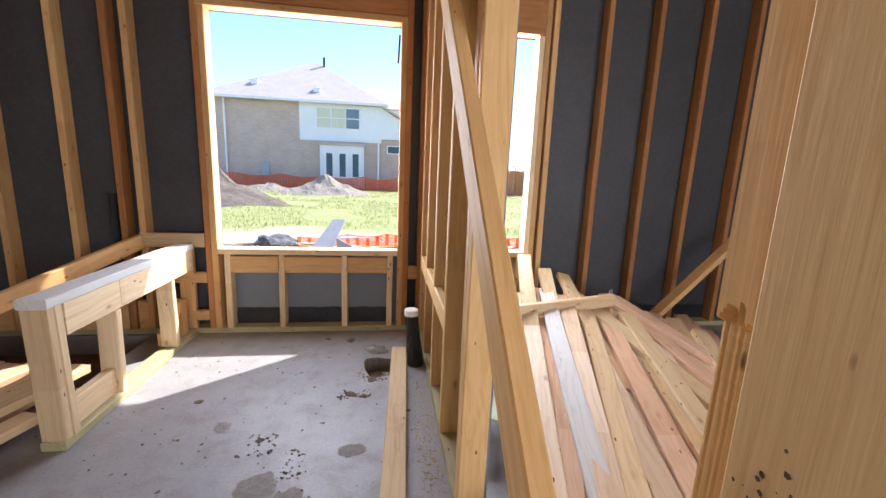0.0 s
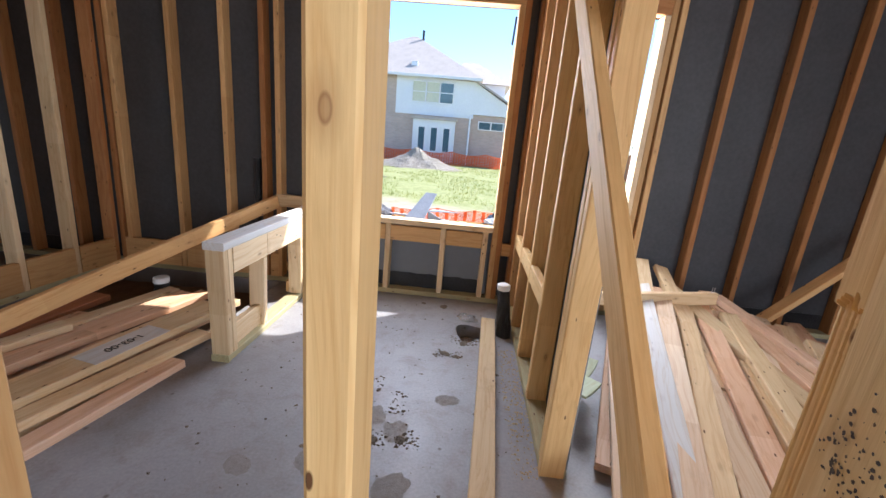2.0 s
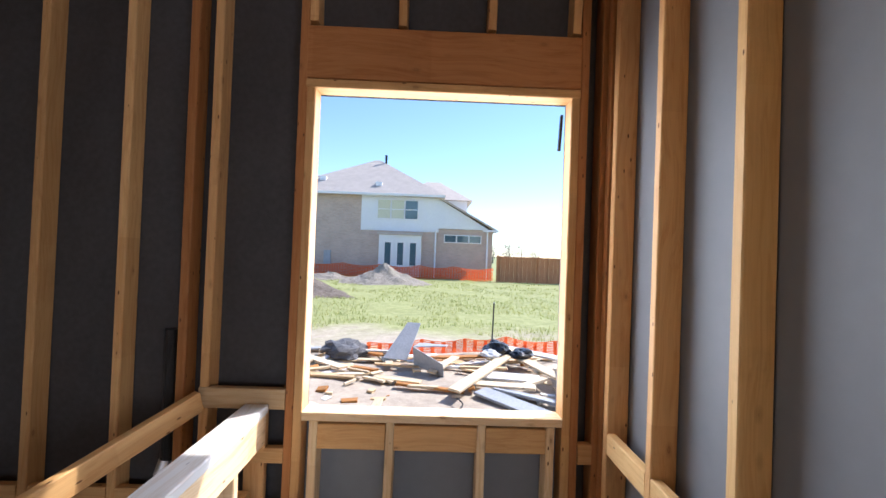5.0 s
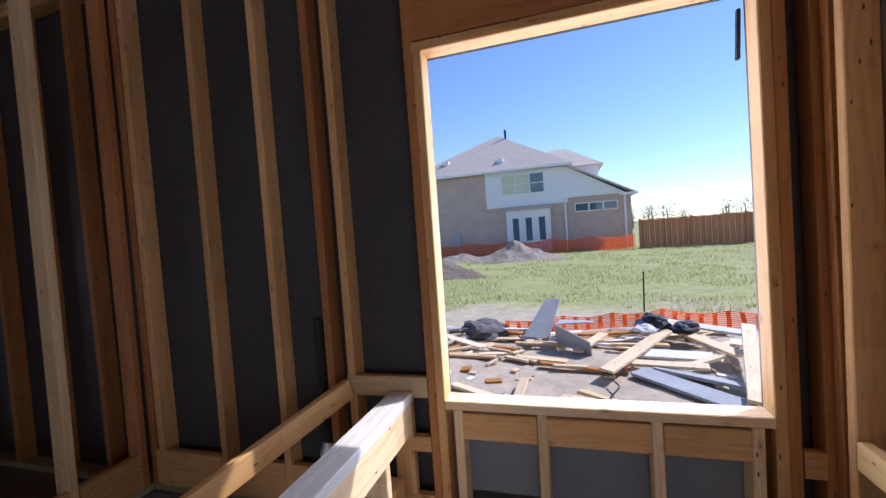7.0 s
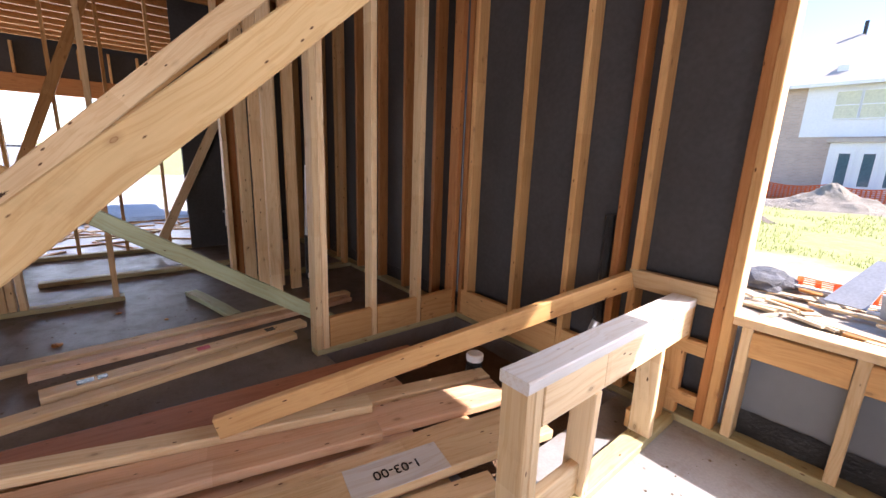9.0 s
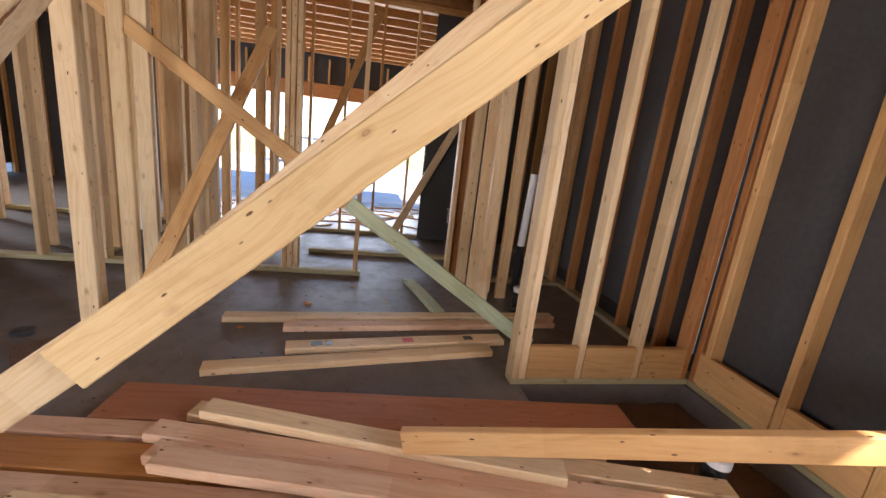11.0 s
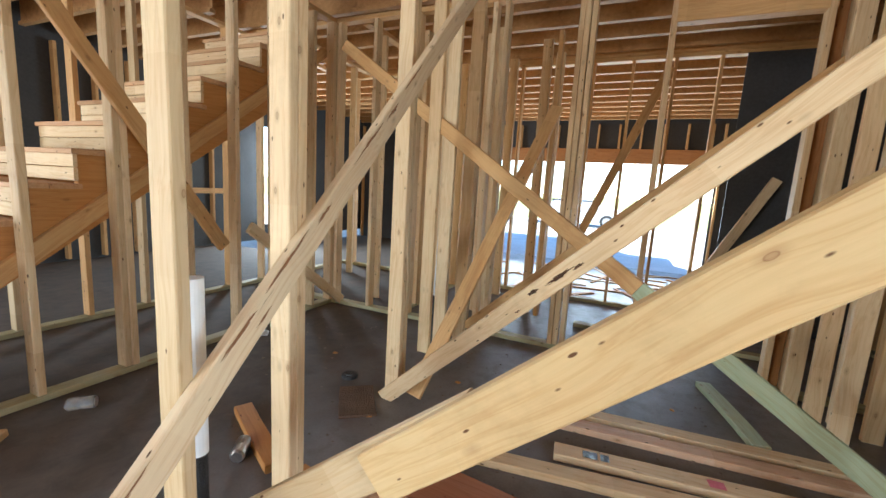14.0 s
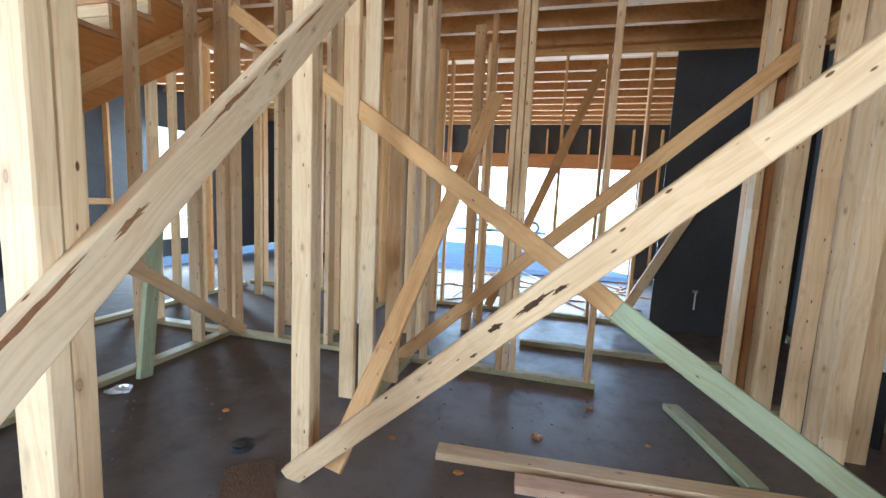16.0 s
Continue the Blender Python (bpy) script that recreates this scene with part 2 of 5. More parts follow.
def concrete():
    m, nt, bsdf = nodes_of("slab_concrete")
    tc = add(nt, "ShaderNodeTexCoord")
    co = tc.outputs["Object"]
    big = add(nt, "ShaderNodeTexNoise", {"Vector": co, "Scale": 1.1, "Detail": 7.0, "Roughness": 0.62})
    mid = add(nt, "ShaderNodeTexNoise", {"Vector": co, "Scale": 7.0, "Detail": 7.0, "Roughness": 0.7, "Distortion": 0.4})
    fine = add(nt, "ShaderNodeTexNoise", {"Vector": co, "Scale": 90.0, "Detail": 3.0})
    col = ramp(nt, big.outputs["Fac"], [(0.35, (0.255, 0.25, 0.26)), (0.55, (0.32, 0.318, 0.335)), (0.7, (0.38, 0.38, 0.40))])
    col = mixc(nt, ramp(nt, mid.outputs["Fac"], [(0.50, (0, 0, 0)), (0.68, (0.75, 0.75, 0.75))]), col, (0.235, 0.20, 0.175))
    specks = add(nt, "ShaderNodeTexVoronoi", {"Vector": co, "Scale": 16.0})
    pick = add(nt, "ShaderNodeSeparateColor", {0: specks.outputs["Color"]})
    some = add(nt, "ShaderNodeMath", {0: pick.outputs[1], 1: 0.80}, operation="GREATER_THAN")
    near = ramp(nt, specks.outputs["Distance"], [(0.06, (1, 1, 1)), (0.16, (0, 0, 0))])
    sp = add(nt, "ShaderNodeMath", {0: near, 1: some.outputs[0]}, operation="MULTIPLY")
    col = mixc(nt, sp.outputs[0], col, (0.10, 0.075, 0.055))
    col = mixc(nt, 0.25, col, ramp(nt, fine.outputs["Fac"], [(0.3, (0.20, 0.20, 0.20)), (0.7, (0.40, 0.40, 0.41))]))
    # the hall end of the slab is darker, browner and dirtier
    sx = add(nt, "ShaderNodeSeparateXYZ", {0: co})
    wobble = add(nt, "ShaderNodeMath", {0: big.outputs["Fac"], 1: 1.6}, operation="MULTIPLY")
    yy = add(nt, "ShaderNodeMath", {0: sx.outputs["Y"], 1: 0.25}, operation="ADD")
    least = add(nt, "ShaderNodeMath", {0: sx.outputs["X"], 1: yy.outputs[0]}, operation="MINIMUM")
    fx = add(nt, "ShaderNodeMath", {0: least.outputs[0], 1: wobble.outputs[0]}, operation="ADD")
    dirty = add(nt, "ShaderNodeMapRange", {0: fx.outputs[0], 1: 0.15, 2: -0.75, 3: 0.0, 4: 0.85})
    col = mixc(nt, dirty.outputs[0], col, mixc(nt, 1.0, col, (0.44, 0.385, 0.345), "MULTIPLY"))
    # a dark, rough brown covers the slab over the passage before the stairs
    passy = add(nt, "ShaderNodeMath", {0: sx.outputs["Y"], 1: wobble.outputs[0]}, operation="ADD")
    passf = add(nt, "ShaderNodeMapRange", {0: passy.outputs[0], 1: 0.20, 2: -0.55, 3: 0.0, 4: 0.85})
    col = mixc(nt, passf.outputs[0], col, ramp(nt, mid.outputs["Fac"], [(0.35, (0.060, 0.043, 0.030)), (0.65, (0.115, 0.085, 0.062))]))
    nt.links.new(col, bsdf.inputs["Base Color"])
    nt.links.new(mixc(nt, passf.outputs[0], ramp(nt, mid.outputs["Fac"], [(0.3, (0.34, 0.34, 0.34)), (0.7, (0.66, 0.66, 0.66))]), (0.95, 0.95, 0.95)), bsdf.inputs["Roughness"])
    bumped(nt, bsdf, mid.outputs["Fac"], 0.25, 0.006)
    return m


CONC = concrete()

# ---- mesh helpers ----


def mesh_object(name, verts, faces, material, smooth=False):
    me = bpy.data.meshes.new(name)
    me.from_pydata(verts, [], faces)
    me.materials.append(material)
    if smooth:
        for p in me.polygons:
            p.use_smooth = True
    return new(name, me)


def bm_object(name, bm, material, smooth=False):
    me = bpy.data.meshes.new(name)
    bm.to_mesh(me)
    bm.free()
    me.materials.append(material)
    if smooth:
        for p in me.polygons:
            p.use_smooth = True
    return new(name, me)


def place_of(ob):
    return (place_of(ob.parent) @ ob.matrix_parent_inverse if ob.parent else Matrix()) @ ob.matrix_basis


def under(ob, parent):
    """Hangs ob under parent without moving it."""
    if parent is not None:
        ob.parent = parent
        ob.matrix_parent_inverse = place_of(parent).inverted()
    return ob


def empty(name, label, category, at=(0, 0, 0), kind="", group=""):
    ob = new(name)
    ob.empty_display_size = 0.1
    ob.matrix_world = Matrix.Translation(at)
    return tagged(ob, label, category, group, kind)


def beam(length, w, h, bow=0.0, chamfer=0.003, segs=3, rag=0.0):
    """Verts and faces of a sawn board along x, centred across it, with eased edges and a slight bow."""
    c = chamfer
    ring = [(-w / 2 + c, -h / 2), (w / 2 - c, -h / 2), (w / 2, -h / 2 + c), (w / 2, h / 2 - c),
            (w / 2 - c, h / 2), (-w / 2 + c, h / 2), (-w / 2, h / 2 - c), (-w / 2, -h / 2 + c)]
    verts, faces = [], []
    for i in range(segs + 1):
        u = i / segs
        dy = bow * 4 * u * (1 - u)
        for k, (y, z) in enumerate(ring):
            end = random.uniform(-rag, rag) if rag and i in (0, segs) else 0
            verts.append((u * length + end, y + dy, z + dy * 0.4))
    for i in range(segs):
        for k in range(8):
            a, b = i * 8 + k, i * 8 + (k + 1) % 8
            faces.append((a, b, b + 8, a + 8))
    faces.append(tuple(range(7, -1, -1)))
    faces.append(tuple(segs * 8 + k for k in range(8)))
    return verts, faces


def board(name, a, b, w, h, material=None, parent=None, spin=0.0, bow=None, label="", category="", group="", rag=0.0, side=None):
    """A board from a to b (centre line), w wide across and h thick along its own up; spin turns it about its length."""
    a, b = Vector(a), Vector(b)
    d = b - a
    if bow is None:
        bow = random.uniform(-1, 1) * 0.0012 * d.length
    v, f = beam(d.length, w, h, bow, min(0.004, h * 0.12), 3, rag)
    ob = mesh_object(name, v, f, material or WOOD)
    x = d.normalized()
    ref = Vector(side) if side else (Vector((0, 0, 1)) if abs(x.z) < 0.9 else Vector((0, 1, 0)))
    z = (ref - x * ref.dot(x)).normalized()
    y = z.cross(x)
    m = Matrix((x, y, z)).transposed().to_4x4()
    ob.matrix_world = Matrix.Translation(a) @ m @ pose(0, 0, 0, spin, 0, 0)
    under(ob, parent)
    return tagged(ob, label, category, group)


S, D4 = 0.038, 0.089       # a stud's thickness and depth
TOP = 2.70                 # underside of the double top plate


def stud(x, y, wall, along="x", z0=S, z1=TOP, material=None, name="stud", w=S, d=D4):
    """An upright; the wall runs along x or y, its depth crosses it."""
    z = (0, 1, 0) if along == "x" else (1, 0, 0)
    jx, jy = random.uniform(-0.004, 0.004), random.uniform(-0.004, 0.004)
    return board(name, (x + jx, y + jy, z0), (x - jx, y - jy, z1), w, d, material, wall, side=z)


def box(name, lo, hi, material, parent=None, label="", bevel=0.0):
    bm = bmesh.new()
    bmesh.ops.create_cube(bm, size=1.0)
    size = [h - l for l, h in zip(lo, hi)]
    mid = [(h + l) / 2 for l, h in zip(lo, hi)]
    for v in bm.verts:
        v.co = Vector(c * s for c, s in zip(v.co, size))
    if bevel:
        bmesh.ops.bevel(bm, geom=bm.edges[:], offset=bevel, segments=1, affect="EDGES")
    ob = bm_object(name, bm, material)
    ob.location = mid
    under(ob, parent)
    return tagged(ob, label)


def tube(name, pts, radii, material, parent=None, sides=14, label="", rough=0.0):
    """A round or lumpy body swept through points, closed at both ends."""
    verts, faces = [], []
    pts = [Vector(p) for p in pts]
    for i, p in enumerate(pts):
        d = (pts[min(i + 1, len(pts) - 1)] - pts[max(i - 1, 0)]).normalized()
        q = d.to_track_quat("Z", "Y")
        for k in range(sides):
            a = 2 * math.pi * k / sides
            r = radii[i] * (1 + rough * random.uniform(-1, 1))
            verts.append(p + q @ Vector((r * math.cos(a), r * math.sin(a), 0)))
    for i in range(len(pts) - 1):
        for k in range(sides):
            a, b = i * sides + k, i * sides + (k + 1) % sides
            faces.append((a, b, b + sides, a + sides))
    faces.append(tuple(range(sides - 1, -1, -1)))
    faces.append(tuple((len(pts) - 1) * sides + k for k in range(sides)))
    base = pts[0]
    ob = mesh_object(name, [v - base for v in verts], faces, material, False)
    ob.location = base
    under(ob, parent)
    return tagged(ob, label)


# ---- the slab, with a boxed-out shower pit and a drain hole ----
GX, GZ = -5.75, -0.18      # the garage begins here, one step down
PIT = (-2.29, -1.02, 1.57, 2.58, -0.14)
HOLE = (0.455, 2.07, 0.115)


def slab():
    xs = [GX, PIT[0], PIT[1], HOLE[0] - 0.2, HOLE[0] + 0.2, 3.72]
    ys = [-6.1, PIT[2], HOLE[1] - 0.2, HOLE[1] + 0.2, PIT[3], 2.72]
    verts, faces = [], []

    def quad(*p):
        n = len(verts)
        verts.extend(p)
        faces.append(tuple(range(n, n + len(p))))

    for i in range(5):
        for j in range(5):
            x0, x1, y0, y1 = xs[i], xs[i + 1], ys[j], ys[j + 1]
            if i == 1 and 1 <= j <= 3:
                continue
            if i == 3 and j == 2:
                n = 24
                ring = []
                for k in range(n):
                    a = 2 * math.pi * k / n + math.pi / 4
                    r = HOLE[2] * (1 + 0.16 * math.sin(3 * a + 1) + random.uniform(-0.06, 0.06))
                    ring.append((HOLE[0] + r * math.cos(a), HOLE[1] + r * math.sin(a)))
                corners = [(x1, y1), (x0, y1), (x0, y0), (x1, y0)]
                for c in range(4):
                    arc = [ring[(c * 6 + q - 0) % n] for q in range(-3, 4)]
                    quad((*corners[c], 0), *[(*p, 0) for p in reversed(arc)])
                    nxt = corners[(c + 1) % 4]
                    quad((*corners[c], 0), (*nxt, 0), (*ring[(c * 6 + 3) % n], 0))
                for k in range(n):
                    p, q = ring[k], ring[(k + 1) % n]
                    quad((*p, 0), (*q, 0), (q[0], q[1], -0.12), (p[0], p[1], -0.12))
                continue
            quad((x0, y0, 0), (x1, y0, 0), (x1, y1, 0), (x0, y1, 0))
    a, b, c, d, z = PIT
    for p, q in (((a, c), (b, c)), ((b, c), (b, d)), ((b, d), (a, d)), ((a, d), (a, c))):
        quad((*p, 0), (*q, 0), (*q, z), (*p, z))
    for p, q in (((xs[0], ys[0]), (xs[-1], ys[0])), ((xs[-1], ys[0]), (xs[-1], ys[-1])), ((xs[-1], ys[-1]), (xs[0], ys[-1])), ((xs[0], ys[-1]), (xs[0], ys[0]))):
        quad((*p, 0), (*p, -0.5), (*q, -0.5), (*q, 0))
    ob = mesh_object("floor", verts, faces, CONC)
    return tagged(ob, "bare grey concrete slab, scuffed and dusty", "floor", kind="structure")


slab()


def patch(name, x0, x1, y0, y1, z, amp, material, label, category, n=18, kind="structure"):
    """A rough sheet of earth or rubble."""
    verts = [(x0 + (x1 - x0) * i / n, y0 + (y1 - y0) * j / n, z + amp * noise.noise(Vector((i * 0.7 + x0, j * 0.7, z * 9)))) for i in range(n + 1) for j in range(n + 1)]
    faces = [(i * (n + 1) + j, (i + 1) * (n + 1) + j, (i + 1) * (n + 1) + j + 1, i * (n + 1) + j + 1) for i in range(n) for j in range(n)]
    return tagged(mesh_object(name, verts, faces, material, True), label, category, kind=kind)


patch("pit_earth", PIT[0], PIT[1], PIT[2], PIT[3], PIT[4] + 0.02, 0.015, DIRTPIT, "damp brown earth in the shower pit", "earth")
patch("hole_earth", HOLE[0] - 0.16, HOLE[0] + 0.16, HOLE[1] - 0.16, HOLE[1] + 0.16, -0.085, 0.02, DIRTPIT, "brown earth in the drain hole", "earth", 8)
garage_floor = box("garage_floor", (-9.95, -6.1, GZ - 0.3), (GX, 2.72, GZ), CONC)
tagged(garage_floor, "grey concrete garage slab strewn with scraps", "floor", kind="structure")


# ---- walls ----
def plates(wall, along, a, b, c, material=None, top=True, bottom=True):
    """Bottom plate and double top plate of a wall from a to b at the cross position c."""
    p = (lambda u, z: (u, c, z)) if along == "x" else (lambda u, z: (c, u, z))
    if bottom:
        board("bottom_plate", p(a, S / 2), p(b, S / 2), D4, S, material or TREAT, wall)
    if top:
        board("top_plate", p(a, TOP + S / 2), p(b, TOP + S / 2), D4, S, WOOD, wall)
        board("top_plate", p(a, TOP + 1.5 * S), p(b, TOP + 1.5 * S), D4, S, WOOD, wall)


W = 2.60
YC = W + D4 / 2
WX0, WX1, WZ0, WZ1 = -0.600, 0.545, 0.575, 2.005      # bathroom window
VX0, VX1 = 0.93, 1.435                                # closet window
north = empty("wall_north", "window wall of softwood studs with charcoal sheathing", "wall", (0, YC, 0), "structure")
plates(north, "x", -9.9, -2.33, YC)
plates(north, "x", PIT[1], 3.62, YC)
board("bottom_plate", (-2.33, YC, S / 2), (PIT[1], YC, S / 2), D4, S, TREAT, north)
board("top_plate", (-2.33, YC, TOP + S / 2), (PIT[1], YC, TOP + S / 2), D4, S, WOOD, north)
board("top_plate", (-2.33, YC, TOP + 1.5 * S), (PIT[1], YC, TOP + 1.5 * S), D4, S, WOOD, north)
for x, mt in ((-2.21, WOOD), (-2.27, RED), (-1.785, WOOD), (-1.41, WOOD), (-1.135, RED), (-1.03, WOOD), (0.70, RED)):
    stud(x, YC, north, material=mt)
for x in (-2.62, -3.02, -3.42, -3.83, -4.3, -4.7, -5.1, -5.5, -5.9, -6.3, -6.7, -7.1, -7.5, -7.9, -8.3, -8.7, -9.1, -9.5):
    stud(x, YC, north, material=RED if x > -4 else WOOD)
for x in (1.55, 1.92, 2.285, 2.66, 3.03, 3.40, 3.60):
    stud(x, YC, north, material=RED if x > 1.6 else WOOD)
# bathroom window: king studs, jacks, header, sill, cripples
for x, mt in ((WX0 - 1.5 * S, RED), (WX1 + 1.5 * S, RED)):
    stud(x, YC, north, material=mt, name="king_stud")
for x in (WX0 - S / 2, WX1 + S / 2):
    stud(x, YC, north, z1=WZ1, name="jack_stud")
board("header", (WX0 - S, YC, (WZ1 + 2.285) / 2 + 0.02), (WX1 + S, YC, (WZ1 + 2.285) / 2 + 0.02), D4, 0.235, RED, north)
board("header_plate", (WX0 - S, YC - 0.001, WZ1 + 0.019), (WX1 + S, YC - 0.001, WZ1 + 0.019), D4 + 0.004, S, WOOD, north)
for x in (WX0 - S / 2, -0.225, 0.18, WX1 + S / 2):
    stud(x, YC, north, z0=2.30, name="cripple")
board("sill", (WX0, YC, WZ0 - S / 2), (WX1, YC, WZ0 - S / 2), D4 + 0.006, S, PALE, north)
for x in (WX0 + 0.05, -0.215, 0.19, WX1 - 0.05):
    stud(x, YC, north, z1=WZ0 - S, name="cripple", material=PALE)
for a, b in ((WX0 + 0.07, -0.235), (-0.195, 0.17), (0.21, WX1 - 0.07)):
    board("blocking", (a, W + S / 2 + 0.002, 0.47), (b, W + S / 2 + 0.002, 0.47), S, 0.11, WOOD, north)
for z in (0.125, 0.38):
    board("blocking", (-0.98, W + S / 2, z), (WX0 - 2 * S, W + S / 2, z), S, 0.066, WOOD, north)
board("ledger", (-1.05, W + S / 2 - 0.002, 0.625), (WX0 - 2 * S, W + S / 2 - 0.002, 0.625), S, D4, PALE, north)
stud(-0.80, W + 0.02, north, z1=0.58, w=D4, d=S, name="cripple", material=WOOD)
board("blocking", (WX1 + 2 * S, W + S / 2, 0.42), (0.70, W + S / 2, 0.42), S, 0.09, WOOD, north)
for a, b in ((-2.25, -1.81), (-1.76, -1.43), (-1.39, -1.16), (-1.10, -1.04)):
    board("blocking", (a, W + S / 2, 0.13), (b, W + S / 2, 0.13), S, 0.19, WOOD, north)
# closet window
for x in (VX0 - S / 2, VX1 + S / 2):
    stud(x, YC, north, z1=WZ1, name="jack_stud", material=PALE)
    stud(x + (S if x > 1 else -S), YC, north, name="king_stud")
board("header", (VX0 - S, YC, 2.15), (VX1 + S, YC, 2.15), D4, 0.28, RED, north)
board("sill", (VX0, YC, WZ0 - S / 2), (VX1, YC, WZ0 - S / 2), D4 + 0.006, S, PALE, north)
for x in (VX0 + 0.03, 1.2, VX1 - 0.03):
    stud(x, YC, north, z1=WZ0 - S, name="cripple")
# sheathing sheets round the two openings
YS0, YS1 = W + D4 + 0.002, W + D4 + 0.016
for x0, x1, z0, z1 in ((-9.9, -7.3, 0, 3.1), (-7.29, -4.85, 0, 3.1), (-4.84, -2.4, 0, 3.1), (-2.39, WX0 - 0.003, 0, 3.1), (WX0, WX1, 0, WZ0 - S), (WX0, WX1, WZ1, 3.1),
                       (WX1 + 0.003, VX0 - 0.003, 0, 3.1), (VX0, VX1, 0, WZ0 - S), (VX0, VX1, WZ1, 3.1), (VX1 + 0.003, 3.72, 0, 3.1)):
    # panels below the sills get the copy coloured as lit
    box("sheathing_panel", (x0, YS0, z0 - 0.1 if z0 == 0 else z0), (x1, YS1, z1), SHEATH_LIT if z1 < 1 else SHEATH, north)
for x0, x1 in ((-0.56, -0.24), (-0.20, 0.165), (0.21, 0.51)):
    verts, faces = [], []
    for i in range(13):
        for j in range(5):
            verts.append((x0 + (x1 - x0) * i / 12, YS0 - 0.008 - 0.008 * noise.noise(Vector((i * 0.5 + x0 * 7, j * 1.3, 0))), 0.03 + 0.03 * j + 0.012 * noise.noise(Vector((i * 0.35 + x0 * 5, 3, j)))))
    faces = [(i * 5 + j, (i + 1) * 5 + j, (i + 1) * 5 + j + 1, i * 5 + j + 1) for i in range(12) for j in range(4)]
    ob = mesh_object("membrane_strip", verts, faces, MEMB, True)
    under(ob, north)
board("membrane_strip", (-9.8, YS0 - 0.004, 0.09), (-1.0, YS0 - 0.004, 0.09), 0.004, 0.12, MEMB, north)
board("membrane_strip", (1.5, YS0 - 0.004, 0.09), (3.6, YS0 - 0.004, 0.09), 0.004, 0.12, MEMB, north)

board("membrane_flap", (WX1 - 0.014, YS1 + 0.02, 1.80), (WX1 - 0.006, YS1 + 0.02, 1.97), 0.012, 0.02, MEMB, north)

# partition beside the window, sheathed on the closet side
PX = 0.745
part_w = empty("wall_partition", "stud partition with blue-grey board behind the studs", "wall", (PX, 1.8, 0), "structure")
plates(part_w, "y", 0.98, W, PX)
for y, mt in ((2.575, RED), (2.51, WOOD), (2.17, WOOD), (1.79, GOLD), (1.405, GOLD)):
    stud(PX, y, part_w, "y", material=mt)
stud(PX, 1.035, part_w, "y", material=GOLD)
stud(PX, 0.996, part_w, "y", material=GOLD, z0=0.0)
for a, b in ((2.49, 2.19), (2.15, 1.81), (1.77, 1.425)):
    board("blocking", (0.70 + S / 2, a, 0.52), (0.70 + S / 2, b, 0.52), S, D4, GOLD, part_w)
box("sheathing_panel", (0.792, 1.02, 0.0), (0.806, W - 0.003, 3.0), SHEATH_LIT, part_w)

ORANGE0 = wood("honey_softwood", (0.74, 0.48, 0.20), (0.58, 0.33, 0.11), blocks=0.3)
# stud line that the walk slips through
door_w = empty("wall_entry", "open line of rough softwood studs", "wall", (0.2, 0.045, 0), "structure")
stud(0.256, 0.022, door_w, z0=S, material=GOLD, d=0.07)
stud(-0.146, 0.045, door_w, z0=S, material=WOOD)
stud(-0.186, 0.045, door_w, z0=S, material=WOOD)
stud(-0.572, 0.045, door_w, z0=S, material=ORANGE0)
flat_stud = board("stud", (0.699, 0.040, S), (0.699, 0.040, TOP), S, D4, LEMON, door_w, side=(0, 1, 0), bow=0.0)
board("stud", (0.738, 0.040, S), (0.738, 0.040, TOP), S, D4, WOOD, door_w, side=(0, 1, 0), bow=0.0)


def chopped_stud(x0, x1, y0, y1, z_cut, material, wall):
    """A flat stud whose inner edge is hacked away at knee height, with splinters hanging over the cut."""
    rnd = random.Random(91)
    cols = 16
    zs = [S, 0.25] + [0.45 + 0.02 * k for k in range(26)] + [0.955 + 0.004 * k for k in range(28)] + [1.10, 1.4, 2.0, TOP]
    fibre = [rnd.random() for _ in range(cols)]
    edge = [z_cut + 0.012 + 0.026 * rnd.random() for _ in range(cols)]
    verts, faces = [], []
    for z in zs:
        drift = 0.0005 * rnd.random()
        for k in range(cols):
            d = z - edge[k]
            fade = max(0.0, min(1.0, (z - 0.45) / 0.5))
            off = 0.0 if d > 0 else fade * (0.0060 + 0.0012 * fibre[k] + drift)
            verts.append((x0 + off, y0 + (y1 - y0) * k / (cols - 1), z))
        verts += [(x1, y1, z), (x1, y0, z)]
    n = cols + 2
    for i in range(len(zs) - 1):
        for k in range(n):
            p, q = i * n + k, i * n + (k + 1) % n
            faces.append((p, p + n, q + n, q))
    faces += [tuple(range(n)), tuple((len(zs) - 1) * n + k for k in range(n - 1, -1, -1))]
    m = pose(x0, y0, S, 0, -90, 0)
    inv = m.inverted()
    ob = mesh_object("stud", [inv @ Vector(v) for v in verts], faces, material)
    ob.matrix_world = m
    under(ob, wall)
    return ob


chopped_stud(0.6955, 0.7845, 0.087, 0.125, 1.0, GOLD, door_w)
for x in (1.15, 1.55, 1.95, 2.35, 2.75, 3.15):
    stud(x, 0.045, door_w, z0=S)
board("bottom_plate", (0.62, 0.045, S / 2), (3.6, 0.045, S / 2), D4, S, TREAT, door_w)
board("bottom_plate", (-0.63, 0.045, S / 2), (-0.14, 0.045, S / 2), D4, S, TREAT, door_w)
board("bottom_plate", (0.20, 0.045, S / 2), (0.30, 0.045, S / 2), D4, S, TREAT, door_w)
board("top_plate", (-0.63, 0.045, TOP + S / 2), (3.6, 0.045, TOP + S / 2), D4, S, WOOD, door_w)

